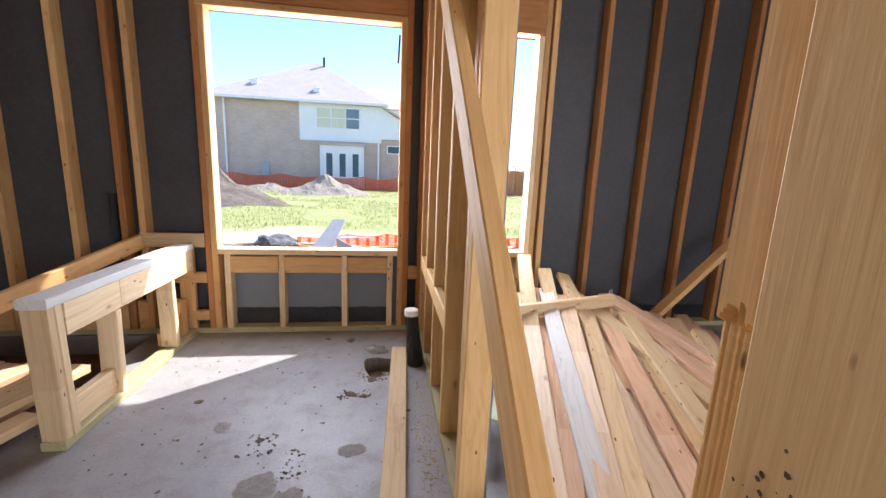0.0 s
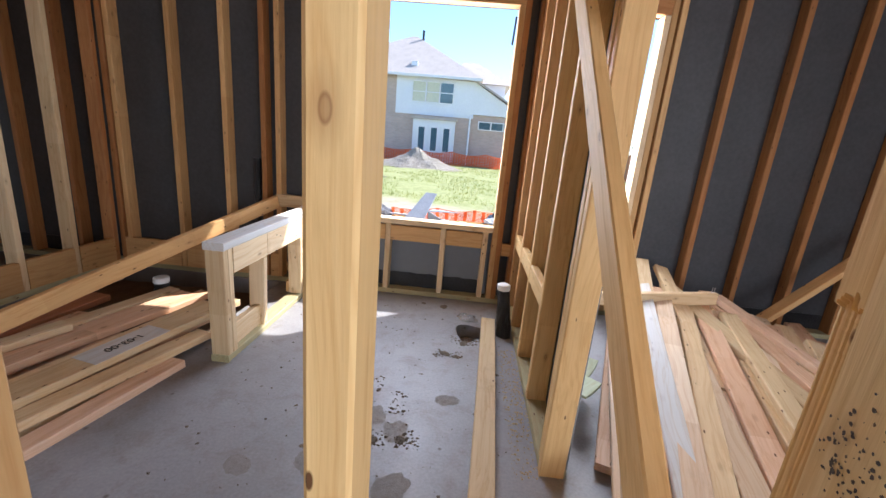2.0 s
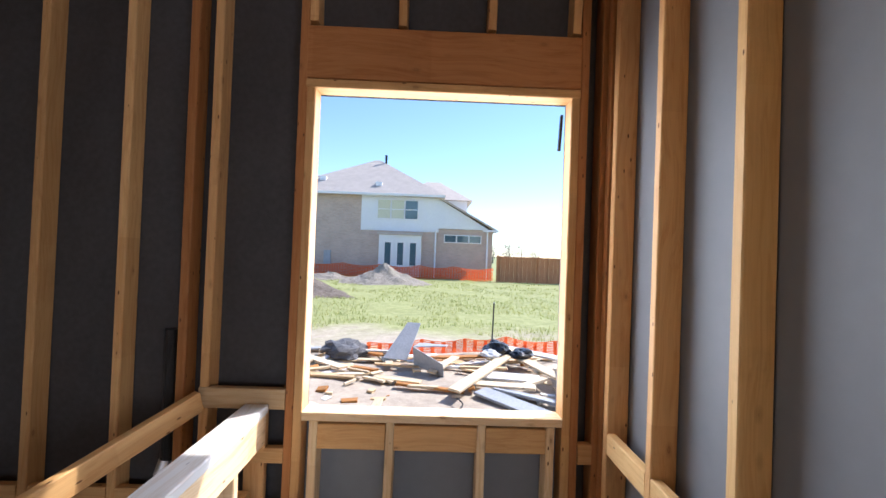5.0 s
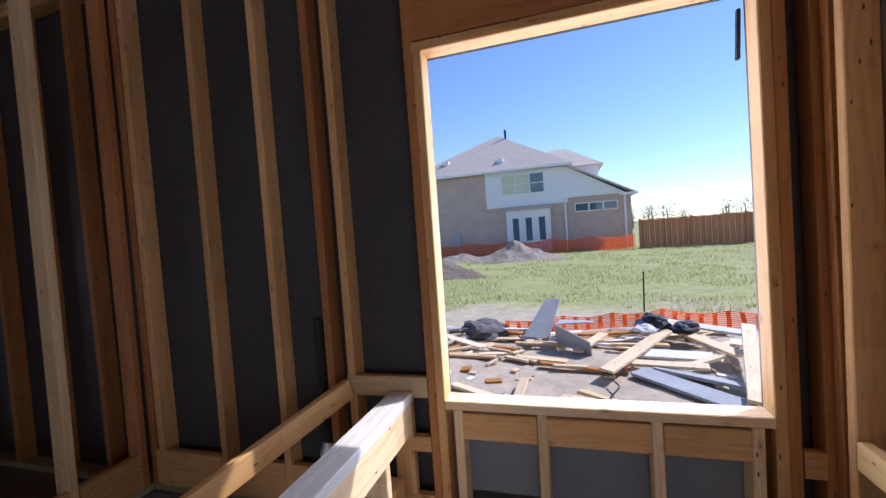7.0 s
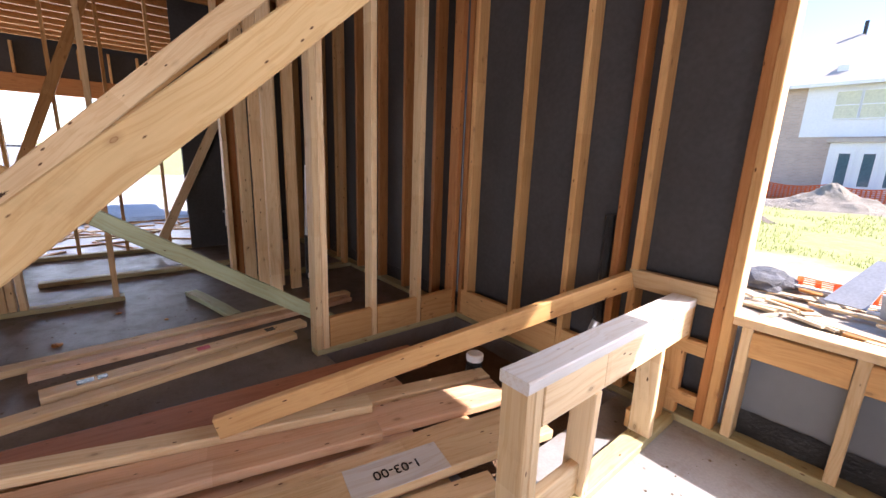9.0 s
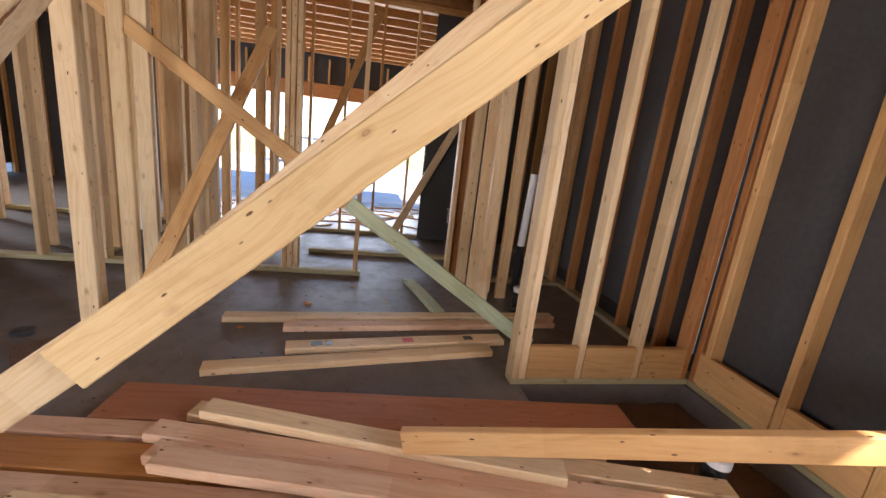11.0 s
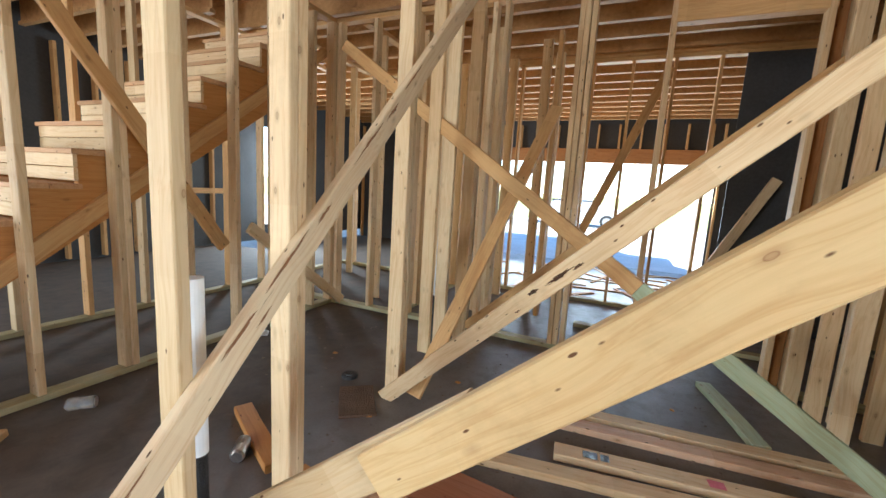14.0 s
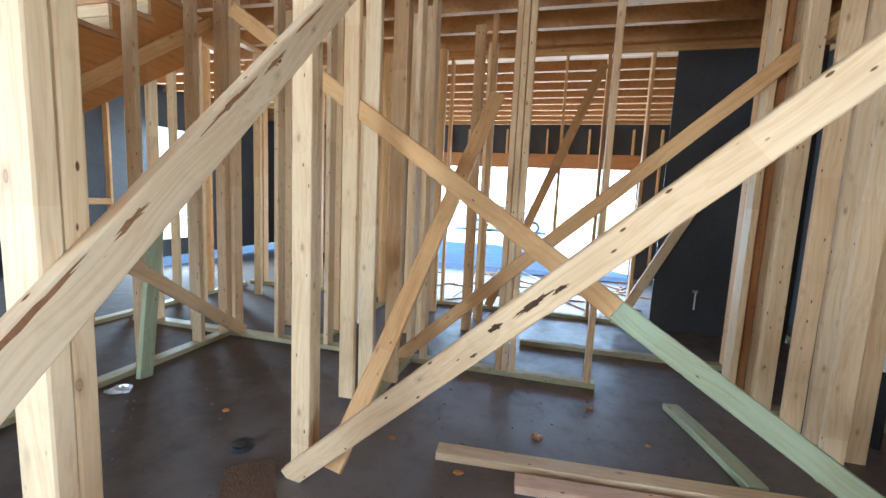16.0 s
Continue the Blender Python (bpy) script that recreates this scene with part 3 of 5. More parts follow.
# return wall at the shower pit
RX = -2.335
ret = empty("wall_return", "short stud wall beside the shower pit", "wall", (RX, 2.0, 0), "structure")
plates(ret, "y", 1.52, W, RX)
stud(RX, 1.54, ret, "y", material=PALE)
stud(RX, 1.578, ret, "y", material=PALE)
stud(RX, 1.90, ret, "y", material=PALE)
stud(RX, 2.25, ret, "y", material=PALE)
stud(RX, 2.57, ret, "y", material=RED)
for a, b in ((1.60, 1.88), (1.92, 2.23), (2.27, 2.55)):
    board("blocking", (RX + D4 / 2 - S / 2, a, 0.13), (RX + D4 / 2 - S / 2, b, 0.13), S, 0.185, WOOD, ret)

# hall wall whose studs carry the rough brace
hall = empty("wall_hall", "open stud wall on a green treated plate", "wall", (-1.5, -0.57, 0), "structure")
HY = -0.512
board("bottom_plate", (-0.86, HY, S / 2), (-1.90, HY, S / 2), D4, S, MINT, hall)
board("top_plate", (-0.86, HY, TOP + S / 2), (-4.0, HY, TOP + S / 2), D4, S, WOOD, hall)
stud(-1.0, HY, hall, material=PALE)
stud(-1.37, HY, hall, material=PALE)
stud(-1.74, HY, hall, material=PALE)
stud(-1.78, HY, hall, material=PALE)
stud(-2.70, -0.63, hall, material=PALE, z0=0.0)
stud(-2.74, -0.63, hall, material=PALE, z0=0.0)
stud(-3.29, -0.73, hall, material=CREAM)
stud(-3.33, -0.63, hall, material=PALE)
stud(-3.57, -0.57, hall, material=CREAM)
board("bottom_plate", (-3.2, -0.62, S / 2), (-3.98, -0.62, S / 2), D4, S, TREAT, hall)

# west stud wall with a cased opening, the second line behind it, and the garage wall
west = empty("wall_west", "open softwood stud wall with a framed doorway", "wall", (-4.03, 0, 0), "structure")
XW = -4.03
board("bottom_plate", (XW, -3.2, S / 2), (XW, 0.70, S / 2), D4, S, TREAT, west)
board("bottom_plate", (XW, 1.46, S / 2), (XW, 2.6, S / 2), D4, S, TREAT, west)
board("top_plate", (XW, -3.2, TOP + S / 2), (XW, 2.6, TOP + S / 2), D4, S, WOOD, west)
for y in (-2.95, -2.55, -2.2, -2.12, -1.72, -1.28, -0.98, -0.60, -0.50):
    stud(XW, y, west, "y", material=PALE)
for y in (0.06, 0.10, 0.15, 0.655):
    stud(XW, y, west, "y", material=CREAM)
for y in (1.48, 1.60, 2.05, 2.3, 2.55):
    stud(XW, y, west, "y", material=CREAM if y < 1.8 else WOOD)
# short return beside the doorway
for x, y, dp, mt in ((-4.145, 1.535, D4, CREAM), (-4.10, 1.54, D4, RED), (-3.87, 1.585, D4, PALE), (-3.70, 1.645, D4, CREAM), (-3.735, 1.775, D4, PALE), (-3.37, 1.64, D4, PALE), (-3.60, 1.875, D4, CREAM)):
    stud(x, y, west, material=mt, d=dp, z0=0.0)
board("header", (XW, 0.67, 2.55), (XW, 1.50, 2.55), D4, 0.26, WOOD, west)
second = empty("wall_second", "second line of studs before the garage", "wall", (-4.7, 0.9, 0), "structure")
board("bottom_plate", (-4.72, 0.17, S / 2), (-4.72, 1.72, S / 2), D4, S, TREAT, second)
for y in (-0.95, -0.2, 1.72):
    stud(-4.72, y, second, "y")
garage_w = empty("wall_garage", "thin stud wall before the garage with a dark board panel", "wall", (GX, 0, 0), "structure")
board("top_plate", (GX, -3.4, TOP + S / 2), (GX, 2.6, TOP + S / 2), D4, S, WOOD, garage_w)
board("top_plate", (GX, -3.4, TOP + 1.5 * S), (GX, 2.6, TOP + 1.5 * S), D4, S, WOOD, garage_w)
board("bottom_plate", (GX, -3.4, S / 2), (GX, 1.42, S / 2), D4, S, TREAT, garage_w)
for y in (-3.2, -2.8, -2.4, -2.0, -1.6, -1.2, -0.8, -0.4, 0.0, 0.4, 0.8, 1.2):
    stud(GX, y, garage_w, "y", w=0.03)
box("sheathing_panel", (GX + 0.05, 1.40, 0), (GX + 0.064, W - 0.01, TOP), SHEATH, garage_w)
# garage front with its wide door opening
front = empty("wall_garage_front", "garage front with a wide open doorway", "wall", (-9.85, 0, 0), "structure")
box("sheathing_panel", (-9.92, -6.1, GZ), (-9.90, -2.55, 3.0), SHEATH, front)
box("sheathing_panel", (-9.92, 1.95, GZ), (-9.90, 2.7, 3.0), SHEATH, front)
box("sheathing_panel", (-9.92, -2.55, 2.2), (-9.90, 1.95, 3.0), SHEATH, front)
board("header", (-9.85, -2.65, 2.08), (-9.85, 2.05, 2.08), D4, 0.28, RED, front)
for y in (-3.4, -3.0, -2.6, -2.2, -1.8, -1.4, -1.0, -0.6, -0.2, 0.2, 0.6, 1.0, 1.4, 1.8):
    stud(-9.85, y, front, "y", z0=2.23, name="cripple")
for y in (-6.0, -5.4, -4.8, -4.2, -3.6, -3.1, -2.62, -2.57, 2.0, 2.3):
    stud(-9.85, y, front, "y", z0=GZ)
# closing walls behind the walk, with assumed openings for the fill lamps
south = empty("wall_south", "dark sheathed stud wall at the back", "wall", (-3, -6.05, 0), "structure")
for x0, x1, z0, z1 in ((-9.9, -8.4, 0, 3.1), (-8.4, -7.3, 0, 3.1), (-7.3, -6.6, 2.2, 3.1), (-7.3, -6.6, 0, 0.3), (-6.6, -0.15, 0, 3.1), (-0.15, 2.4, 2.4, 3.1), (2.4, 3.72, 0, 3.1)):
    box("sheathing_panel", (x0 + 0.002, -6.08, z0), (x1 - 0.002, -6.06, z1), SHEATH, south)
for k in range(15):
    stud(-5.9 + 0.406 * k, -6.0, south)
board("blocking", (-5.9, -5.98, 0.95), (-0.2, -5.98, 0.95), S, D4, WOOD, south)
east = empty("wall_east", "dark sheathed stud wall", "wall", (3.66, -1, 0), "structure")
for y0, y1, z0, z1 in ((-6.1, -3.7, 0, 3.1), (-3.7, -1.3, 2.2, 3.1), (-3.7, -1.3, 0, 0.4), (-1.3, 2.7, 0, 3.1)):
    box("sheathing_panel", (3.70, y0 + 0.002, z0 - 0.1), (3.72, y1 - 0.002, z1), SHEATH, east)
for k in range(9):
    stud(3.655, -1.2 + 0.406 * k, east, "y", material=RED)

# ceiling: wooden joists with a strand-board deck


def ceiling():
    verts, faces = [], []

    def block(lo, hi):
        n = len(verts)
        for x in (lo[0], hi[0]):
            for y in (lo[1], hi[1]):
                for z in (lo[2], hi[2]):
                    verts.append((x, y, z))
        for f in ((0, 1, 3, 2), (4, 6, 7, 5), (0, 4, 5, 1), (2, 3, 7, 6), (0, 2, 6, 4), (1, 5, 7, 3)):
            faces.append(tuple(n + k for k in f))

    z0 = TOP + 2 * S
    x = -9.7
    while x < 3.6:
        y0 = -6.0
        y1 = 2.66
        spans = [(y0, y1)]
        if -4.0 < x < -0.2:
            spans = [(y0, -3.35), (-2.15, y1)]
        for a, b in spans:
            block((x - 0.005, a, z0 + 0.035), (x + 0.005, b, z0 + 0.265))
            block((x - 0.03, a, z0), (x + 0.03, b, z0 + 0.036))
            block((x - 0.03, a, z0 + 0.264), (x + 0.03, b, z0 + 0.30))
        x += 0.406
    return tagged(mesh_object("ceiling", verts, faces, OSB), "exposed wooden floor joists of the storey above", "ceiling", kind="structure")


ceiling()
DZ = TOP + 2 * S + 0.302
for lo, hi in (((-9.92, -6.1), (-4.0, 2.72)), ((-0.2, -6.1), (3.72, 2.72)), ((-3.998, -6.1), (-0.202, -3.35)), ((-3.998, -2.15), (-0.202, 2.72))):
    tagged(box("ceiling_deck", (*lo, DZ), (*hi, DZ + 0.02), OSB), "strand-board deck above the joists", "ceiling", kind="structure")
tagged(box("stairwell_roof", (-4.2, -3.6, 5.2), (0.0, -1.9, 5.24), OSB), "strand-board roof above the stairwell", "ceiling", kind="structure")
for lo, hi in (((-4.2, -3.6, DZ + 0.02), (0, -3.58, 5.2)), ((-4.2, -1.92, DZ + 0.02), (0, -1.9, 5.2))):
    tagged(box("wall_stairwell", lo, hi, OSB), "strand-board stairwell side", "wall", kind="structure")

UPZ = DZ + 0.03
for lo, hi in (((-9.92, -6.1, UPZ), (3.72, -6.06, 6.2)), ((-9.92, 2.68, UPZ), (3.72, 2.72, 6.2)), ((-9.92, -6.058, UPZ), (-9.88, 2.678, 6.2)), ((3.68, -6.058, UPZ), (3.72, 2.678, 6.2))):
    tagged(box("wall_upper", lo, hi, SHEATH), "dark sheathed wall of the storey above", "wall", kind="structure")
tagged(box("roof_deck", (-9.98, -6.16, 6.202), (3.78, 2.78, 6.24), OSB), "strand-board roof deck over the upper storey", "roof", kind="structure")

# ---- diagonal braces ----


def brace(a, b, w=D4, h=S, material=None, label="long pale diagonal brace nailed across the studs", side=None):
    ob = board("diagonal_brace", a, b, w, h, material or PALE, None, side=side, bow=0.0, label=label, category="brace", group="diagonal braces")
    return ob


brace((0.655, -0.36, 0.02), (0.645, 2.05, 2.46), side=(1, 0, 0), material=GOLD)
brace((-1.480, -0.62, 0.055), (-1.475, 0.30, 0.79), 0.110, S, side=(1, 0, 0), material=PALE, label="lower board of the spliced brace")
brace((-1.435, 0.075, 0.595), (-1.365, 2.15, 2.385), 0.118, S, side=(1, 0, 0), material=LEMON, label="wide pale diagonal brace spliced at its foot")
barky = brace((-0.775, -0.447, 0.04), (-3.35, -0.447, 2.60), side=(0, 1, 0), material=BARKY, label="rough-edged diagonal brace with bark streaks")
scorched = brace((-2.655, -0.66, 0.00), (-2.165, 1.50, 2.045), side=(1, 0, 0), label="pale diagonal brace with a scorched knot")
brace((-3.57, -1.72, 2.335), (-2.962, 0.61, 0.794), side=(1, 0, 0), material=WOOD, label="wooden diagonal brace crossing the others")
brace((-2.9615, 0.612, 0.7925), (-2.67, 1.77, 0.045), side=(1, 0, 0), material=MINT, label="mint green treated diagonal brace")
brace((-3.97, -0.67, 0.03), (-3.97, 1.75, 2.25), side=(1, 0, 0), material=WOOD, label="wooden diagonal brace on the far wall")



def streak(parent, a, b, u, off, length, width, normal, material):
    """A ragged dark mark on a brace's face: u along a-b, off across it."""
    a, b, normal = Vector(a), Vector(b), Vector(normal)
    d = (b - a).normalized()
    n = (normal - d * normal.dot(d)).normalized()
    c = n.cross(d)
    mid = a.lerp(b, u) + c * off + n * (S / 2 + 0.0015)
    k = 22
    verts = [mid + n * 0.001]
    for i in range(k):
        q = 2 * math.pi * i / k
        r = 1 + random.uniform(-0.45, 0.35)
        verts.append(mid + d * (math.cos(q) * length / 2 * r) + c * (math.sin(q) * width / 2 * r))
    ob = mesh_object("dark_streak", [tuple(v) for v in verts], [(0, 1 + i, 1 + (i + 1) % k) for i in range(k)], material)
    under(ob, parent)
    return ob


SCORCH = plain("scorched_bark", (0.035, 0.016, 0.008), (0.10, 0.045, 0.02), 30, 0.8, bump=0.6, dist=0.004, spots=(0.24, 0.11, 0.05))
BARKC = plain("brown_bark", (0.24, 0.10, 0.04), (0.38, 0.19, 0.09), 40, 0.85, bump=0.2, dist=0.004)
random.seed(77)
for u, off, ln, wd in ((0.445, 0.004, 0.13, 0.018), (0.40, 0.012, 0.05, 0.020), (0.475, -0.006, 0.05, 0.012), (0.36, -0.02, 0.025, 0.01)):
    streak(scorched, (-2.655, -0.66, 0.00), (-2.165, 1.50, 2.045), u, off, ln, wd, (1, 0, 0), SCORCH)
for u, off, ln, wd in ((0.16, 0.036, 0.26, 0.010), (0.29, 0.030, 0.16, 0.014), (0.36, 0.036, 0.22, 0.010), (0.42, 0.020, 0.10, 0.012), (0.52, 0.034, 0.20, 0.012), (0.58, 0.024, 0.12, 0.010), (0.31, -0.01, 0.07, 0.008), (0.65, 0.036, 0.18, 0.008)):
    streak(barky, (-0.775, -0.447, 0.04), (-3.35, -0.447, 2.60), u, off, ln, wd, (0, 1, 0), BARKC)

# ---- shower bench and tub rail ----
bench = empty("shower_bench", "low framed half wall of pale lumber with a grey cap", "bench", (-0.79, 2.0, 0))
board("bottom_plate", (-0.79, 1.45, S / 2), (-0.79, 2.58, S / 2), D4, S, TREAT, bench)
for y, z1 in ((1.47, 0.57), (1.51, 0.57), (1.83, 0.437), (2.33, 0.437)):
    stud(-0.79, y, bench, "y", z1=z1, material=PALE)
board("cap", (-0.79, 1.445, 0.590), (-0.79, 2.585, 0.590), 0.102, S, GREYW, bench)
board("side_rail", (-0.764, 1.531, 0.505), (-0.764, 1.86, 0.505), S, 0.132, PALE, bench)
board("side_rail", (-0.764, 1.863, 0.505), (-0.764, 2.58, 0.505), S, 0.132, PALE, bench)
board("side_rail", (-0.815, 1.531, 0.505), (-0.815, 2.58, 0.505), S, 0.132, PALE, bench)
board("bottom_rail", (-0.79, 1.535, 0.10), (-0.79, 1.81, 0.10), S, 0.12, PALE, bench)
for k in range(3):
    board("step_block", (-0.82, 2.36 + 0.07 * k, 0.04), (-0.82, 2.36 + 0.07 * k, 0.12 + 0.07 * k), 0.07, D4, WOOD, bench)
board("lumber_board", (-1.03, 2.57, 0.620), (-1.70, 0.89, 0.160), S, D4, WOOD, None, label="long board propped from the wall ledger onto the pile", category="lumber", bow=0.0)

# unseen overhang outside the window wall, added to shorten the indoor sun patch
tagged(box("eave", (-10.0, 2.72, 2.80), (3.8, 3.49, 2.98), PALE), "unseen overhang added to cut the sun through the windows", "eave", kind="structure")
latch = empty("panel_latch", "small steel latch on the dark panel", "latch", (GX + 0.07, 1.78, 0.30))
tube("bolt", [(GX + 0.075, 1.76, 0.42), (GX + 0.075, 1.80, 0.42)], [0.014, 0.014], METAL, latch, 8)
tube("rod", [(GX + 0.075, 1.785, 0.24), (GX + 0.075, 1.785, 0.42)], [0.008, 0.008], METAL, latch, 8)

# ---- loose lumber indoors ----
ORANGE = wood("orange_lumber", (0.60, 0.30, 0.10), (0.44, 0.20, 0.06), blocks=0.5)
HEAPW = wood("sun_bleached_lumber", (0.90, 0.77, 0.61), (0.78, 0.60, 0.44), blocks=0.7)
REDP = wood("reddish_plank", (0.50, 0.22, 0.12), (0.36, 0.14, 0.07), blocks=0.2)


def loose(a, b, z, w=D4, h=S, material=None, label="loose softwood board lying in a pile", group="lumber pile by the shower", spin=0.0, z2=None, name="lumber_board"):
    ob = board(name, (*a, z), (*b, z if z2 is None else z2), w, h, material or PINK, None, spin=spin, bow=random.uniform(-0.006, 0.006), label=label, category="lumber", group=group, rag=0.004)
    return ob


L0, L1, L2 = 0.020, 0.059, 0.098
loose((-2.14, -0.26), (-1.94, 1.98), L0, 0.235, S, REDP, "wide reddish plank flat on the slab")
for a, b, z, w, mt in (
        ((-2.00, -0.52), (-1.75, 1.72), L0, D4, PINK), ((-1.89, -0.62), (-1.54, 1.70), L0, 0.14, ORANGE), ((-1.75, -0.55), (-1.40, 1.55), L0, D4, PINK),
        ((-1.62, -0.40), (-1.29, 1.80), L0, D4, PALE), ((-1.50, -0.40), (-1.18, 1.60), L0, D4, PINK), ((-1.375, -0.42), (-1.06, 1.50), L0, D4, PALE),
        ((-1.24, -0.10), (-0.955, 1.38), L0, D4, PINK),
        ((-2.02, 0.10), (-1.50, 2.10), L1, D4, PALE), ((-1.91, 0.00), (-1.39, 2.06), L1, D4, PINK), ((-1.80, 0.05), (-1.285, 2.10), L1, D4, PINK),
        ((-1.60, -0.24), (-1.18, 1.95), L1, D4, PALE), ((-1.46, -0.06), (-1.06, 1.88), L1, D4, PINK), ((-1.33, 0.15), (-0.965, 1.60), L1, D4, PALE),
        ((-1.98, 0.16), (-1.58, 1.46), L2, D4, PALE), ((-1.72, 0.10), (-1.40, 1.40), L2, D4, PINK)):
    loose(a, b, z, w, S, mt)
lettered = loose((-1.38, 0.30), (-1.03, 1.95), L2, 0.14, S, PALE, "wide pale board with grey stencilled end")
grey_end = board("stencil_patch", (-1.20, 1.16, L2 + 0.0205), (-1.13, 1.50, L2 + 0.0205), 0.138, 0.003, GREYW, lettered)
txt = bpy.data.curves.new("stencil", "FONT")
txt.body, txt.size, txt.align_x, txt.align_y = "1-03-00", 0.055, "CENTER", "CENTER"
txt.extrude = 0.0008
txt.materials.append(MEMB)
stencil = new("stencil", txt)
stencil.matrix_world = pose(-1.165, 1.33, L2 + 0.0235, 0, 0, 258)
under(stencil, lettered)
# boards on the floor by the return wall
for a, b, mt, lb in (((-2.995, -0.10), (-3.165, 2.15), PALE, "long pale stud lying flat on the slab"), ((-2.885, 0.27), (-3.05, 2.10), PINK, "pinkish stud lying flat on the slab"),
                     ((-2.395, -0.01), (-2.625, 1.50), CREAM, "long cream stud flat on the slab by the wall end")):
    loose(a, b, L0, D4, S, mt, lb, "boards beside the return wall")
stained = board("lumber_board", (-2.615, 0.33, L0), (-2.775, 1.62, L0), 0.10, S, PALE, None, bow=0.0, label="pale flat board with stamps and a pink paint mark", category="lumber", group="boards beside the return wall")
PAINTP = plain("pink_paint", (0.65, 0.12, 0.16), (0.75, 0.20, 0.25), 30, 0.7)
for u, wd, mt in ((0.10, 0.05, MEMB), (0.16, 0.03, MEMB), (0.50, 0.05, PAINTP), (0.80, 0.045, MEMB)):
    bx = board("paint_mark", (-2.615 - 0.16 * u, 0.33 + 1.29 * u, L0 + 0.0198), (-2.615 - 0.16 * (u + wd), 0.33 + 1.29 * (u + wd), L0 + 0.0198), 0.05, 0.0012, mt, stained)
loose((-3.86, 1.12), (-3.16, 1.28), 0.02, D4, S, MINT, "short mint green treated offcut on the slab", "offcuts")
loose((-2.15, -1.22), (-1.90, -0.72), 0.02, D4, S, ORANGE, "short orange board on the slab", "offcuts")
loose((-1.10, -1.66), (-1.46, -1.96), 0.02, D4, S, WOOD, "short board with a green painted end", "offcuts")
loose((-2.66, -0.86), (-2.40, -0.66), 0.008, 0.20, 0.012, DIRTPIT, "thin dark brown sheet of board on the slab", "offcuts")
# board along the partition, and the closet heap
loose((0.555, 2.24), (0.455, 0.36), L0, D4, S, PALE, "single pale board lying along the partition", "offcuts")
random.seed(7)
for k in range(11):
    fx, nx = 1.40 + 0.115 * k, 0.85 + 0.105 * k
    fy, ny = 2.47 - 0.02 * k, 0.50 + random.uniform(-0.10, 0.25)
    far_z = (0.30, 0.34, 0.26, 0.30, 0.22, 0.24, 0.16, 0.18, 0.12, 0.12, 0.10)[k]
    loose((nx, ny), (fx, fy), 0.07, D4, S, (HEAPW, PINK, HEAPW)[k % 3], "weathered stud in the closet heap", "closet lumber heap", spin=random.uniform(-6, 6), z2=far_z)
for k in range(9):
    fx, nx = 1.45 + 0.14 * k, 0.95 + 0.125 * k
    loose((nx, 0.62 + random.uniform(0, 0.5)), (fx, 2.44), 0.026, D4, S, (PINK, PALE)[k % 2], "stud at the bottom of the closet heap", "closet lumber heap", z2=0.06 + 0.10 * max(0, 1 - k / 5))
for a, b, z, z2, mt in (((1.90, 0.95), (1.72, 2.42), 0.15, 0.34, PALE), ((2.02, 1.25), (2.0, 2.45), 0.16, 0.30, PINK), ((2.30, 1.30), (1.98, 2.30), 0.12, 0.33, PINK),
                        ((1.55, 0.55), (1.92, 2.05), 0.115, 0.30, PALE), ((1.10, 0.75), (1.50, 2.30), 0.13, 0.38, GREYW), ((1.95, 1.05), (2.35, 1.95), 0.13, 0.22, PALE), ((2.15, 1.20), (2.62, 2.2), 0.10, 0.12, PINK)):
    loose(a, b, z, D4, S, mt, "loose stud on top of the closet heap", "closet lumber heap", spin=random.uniform(-14, 14), z2=z2)
for k in range(14):
    u = k / 13
    loose((0.92 + 1.25 * u + random.uniform(-0.05, 0.05), 0.55 + 0.5 * u + random.uniform(-0.05, 0.3)), (1.42 + 1.15 * u + random.uniform(-0.06, 0.06), 2.2 + random.uniform(-0.1, 0.22)), 0.11 + 0.012 * (k % 3), D4, S,
          (HEAPW, PINK, HEAPW, PALE)[k % 4], "sun-bleached stud in the closet heap", "closet lumber heap", spin=random.uniform(-8, 8), z2=0.36 - 0.22 * u + 0.012 * (k % 3))
for a, b, z2 in (((1.18, 1.55), (1.42, 2.53), 0.56), ((1.30, 1.50), (1.58, 2.54), 0.46), ((1.55, 1.45), (1.72, 2.54), 0.42)):
    loose(a, b, 0.16, D4, S, PALE, "stud tilted up against the window wall", "closet lumber heap", z2=z2, spin=random.uniform(-15, 15))
cross = loose((0.90, 1.90), (1.90, 2.17), 0.36, S, 0.075, PALE, "short cross board with two nails in its end", "closet lumber heap")
for k in range(2):
    tube("nail", [(1.86 + 0.02 * k, 2.155 + 0.01 * k, 0.36), (1.862 + 0.02 * k, 2.155 + 0.01 * k, 0.43)], [0.0025, 0.0025], METAL, cross, 6, "bare steel nail")
loose((2.30, 2.40), (2.98, 2.40), 0.09, D4, S, WOOD, "slanting prop leaning on the studs", "closet lumber heap", z2=0.78)
loose((2.62, 2.0), (2.95, 2.3), 0.12, D4, S, PINK, "short offcut leaning on the closet studs", "closet lumber heap", z2=0.40)
for p, q in (((0.93, 1.46), (1.02, 1.62)), ((0.88, 1.30), (0.98, 1.42))):
    loose(p, q, 0.155, 0.10, 0.012, MINT, "small teal offcut on the heap", "closet lumber heap")

# ---- pipes ----


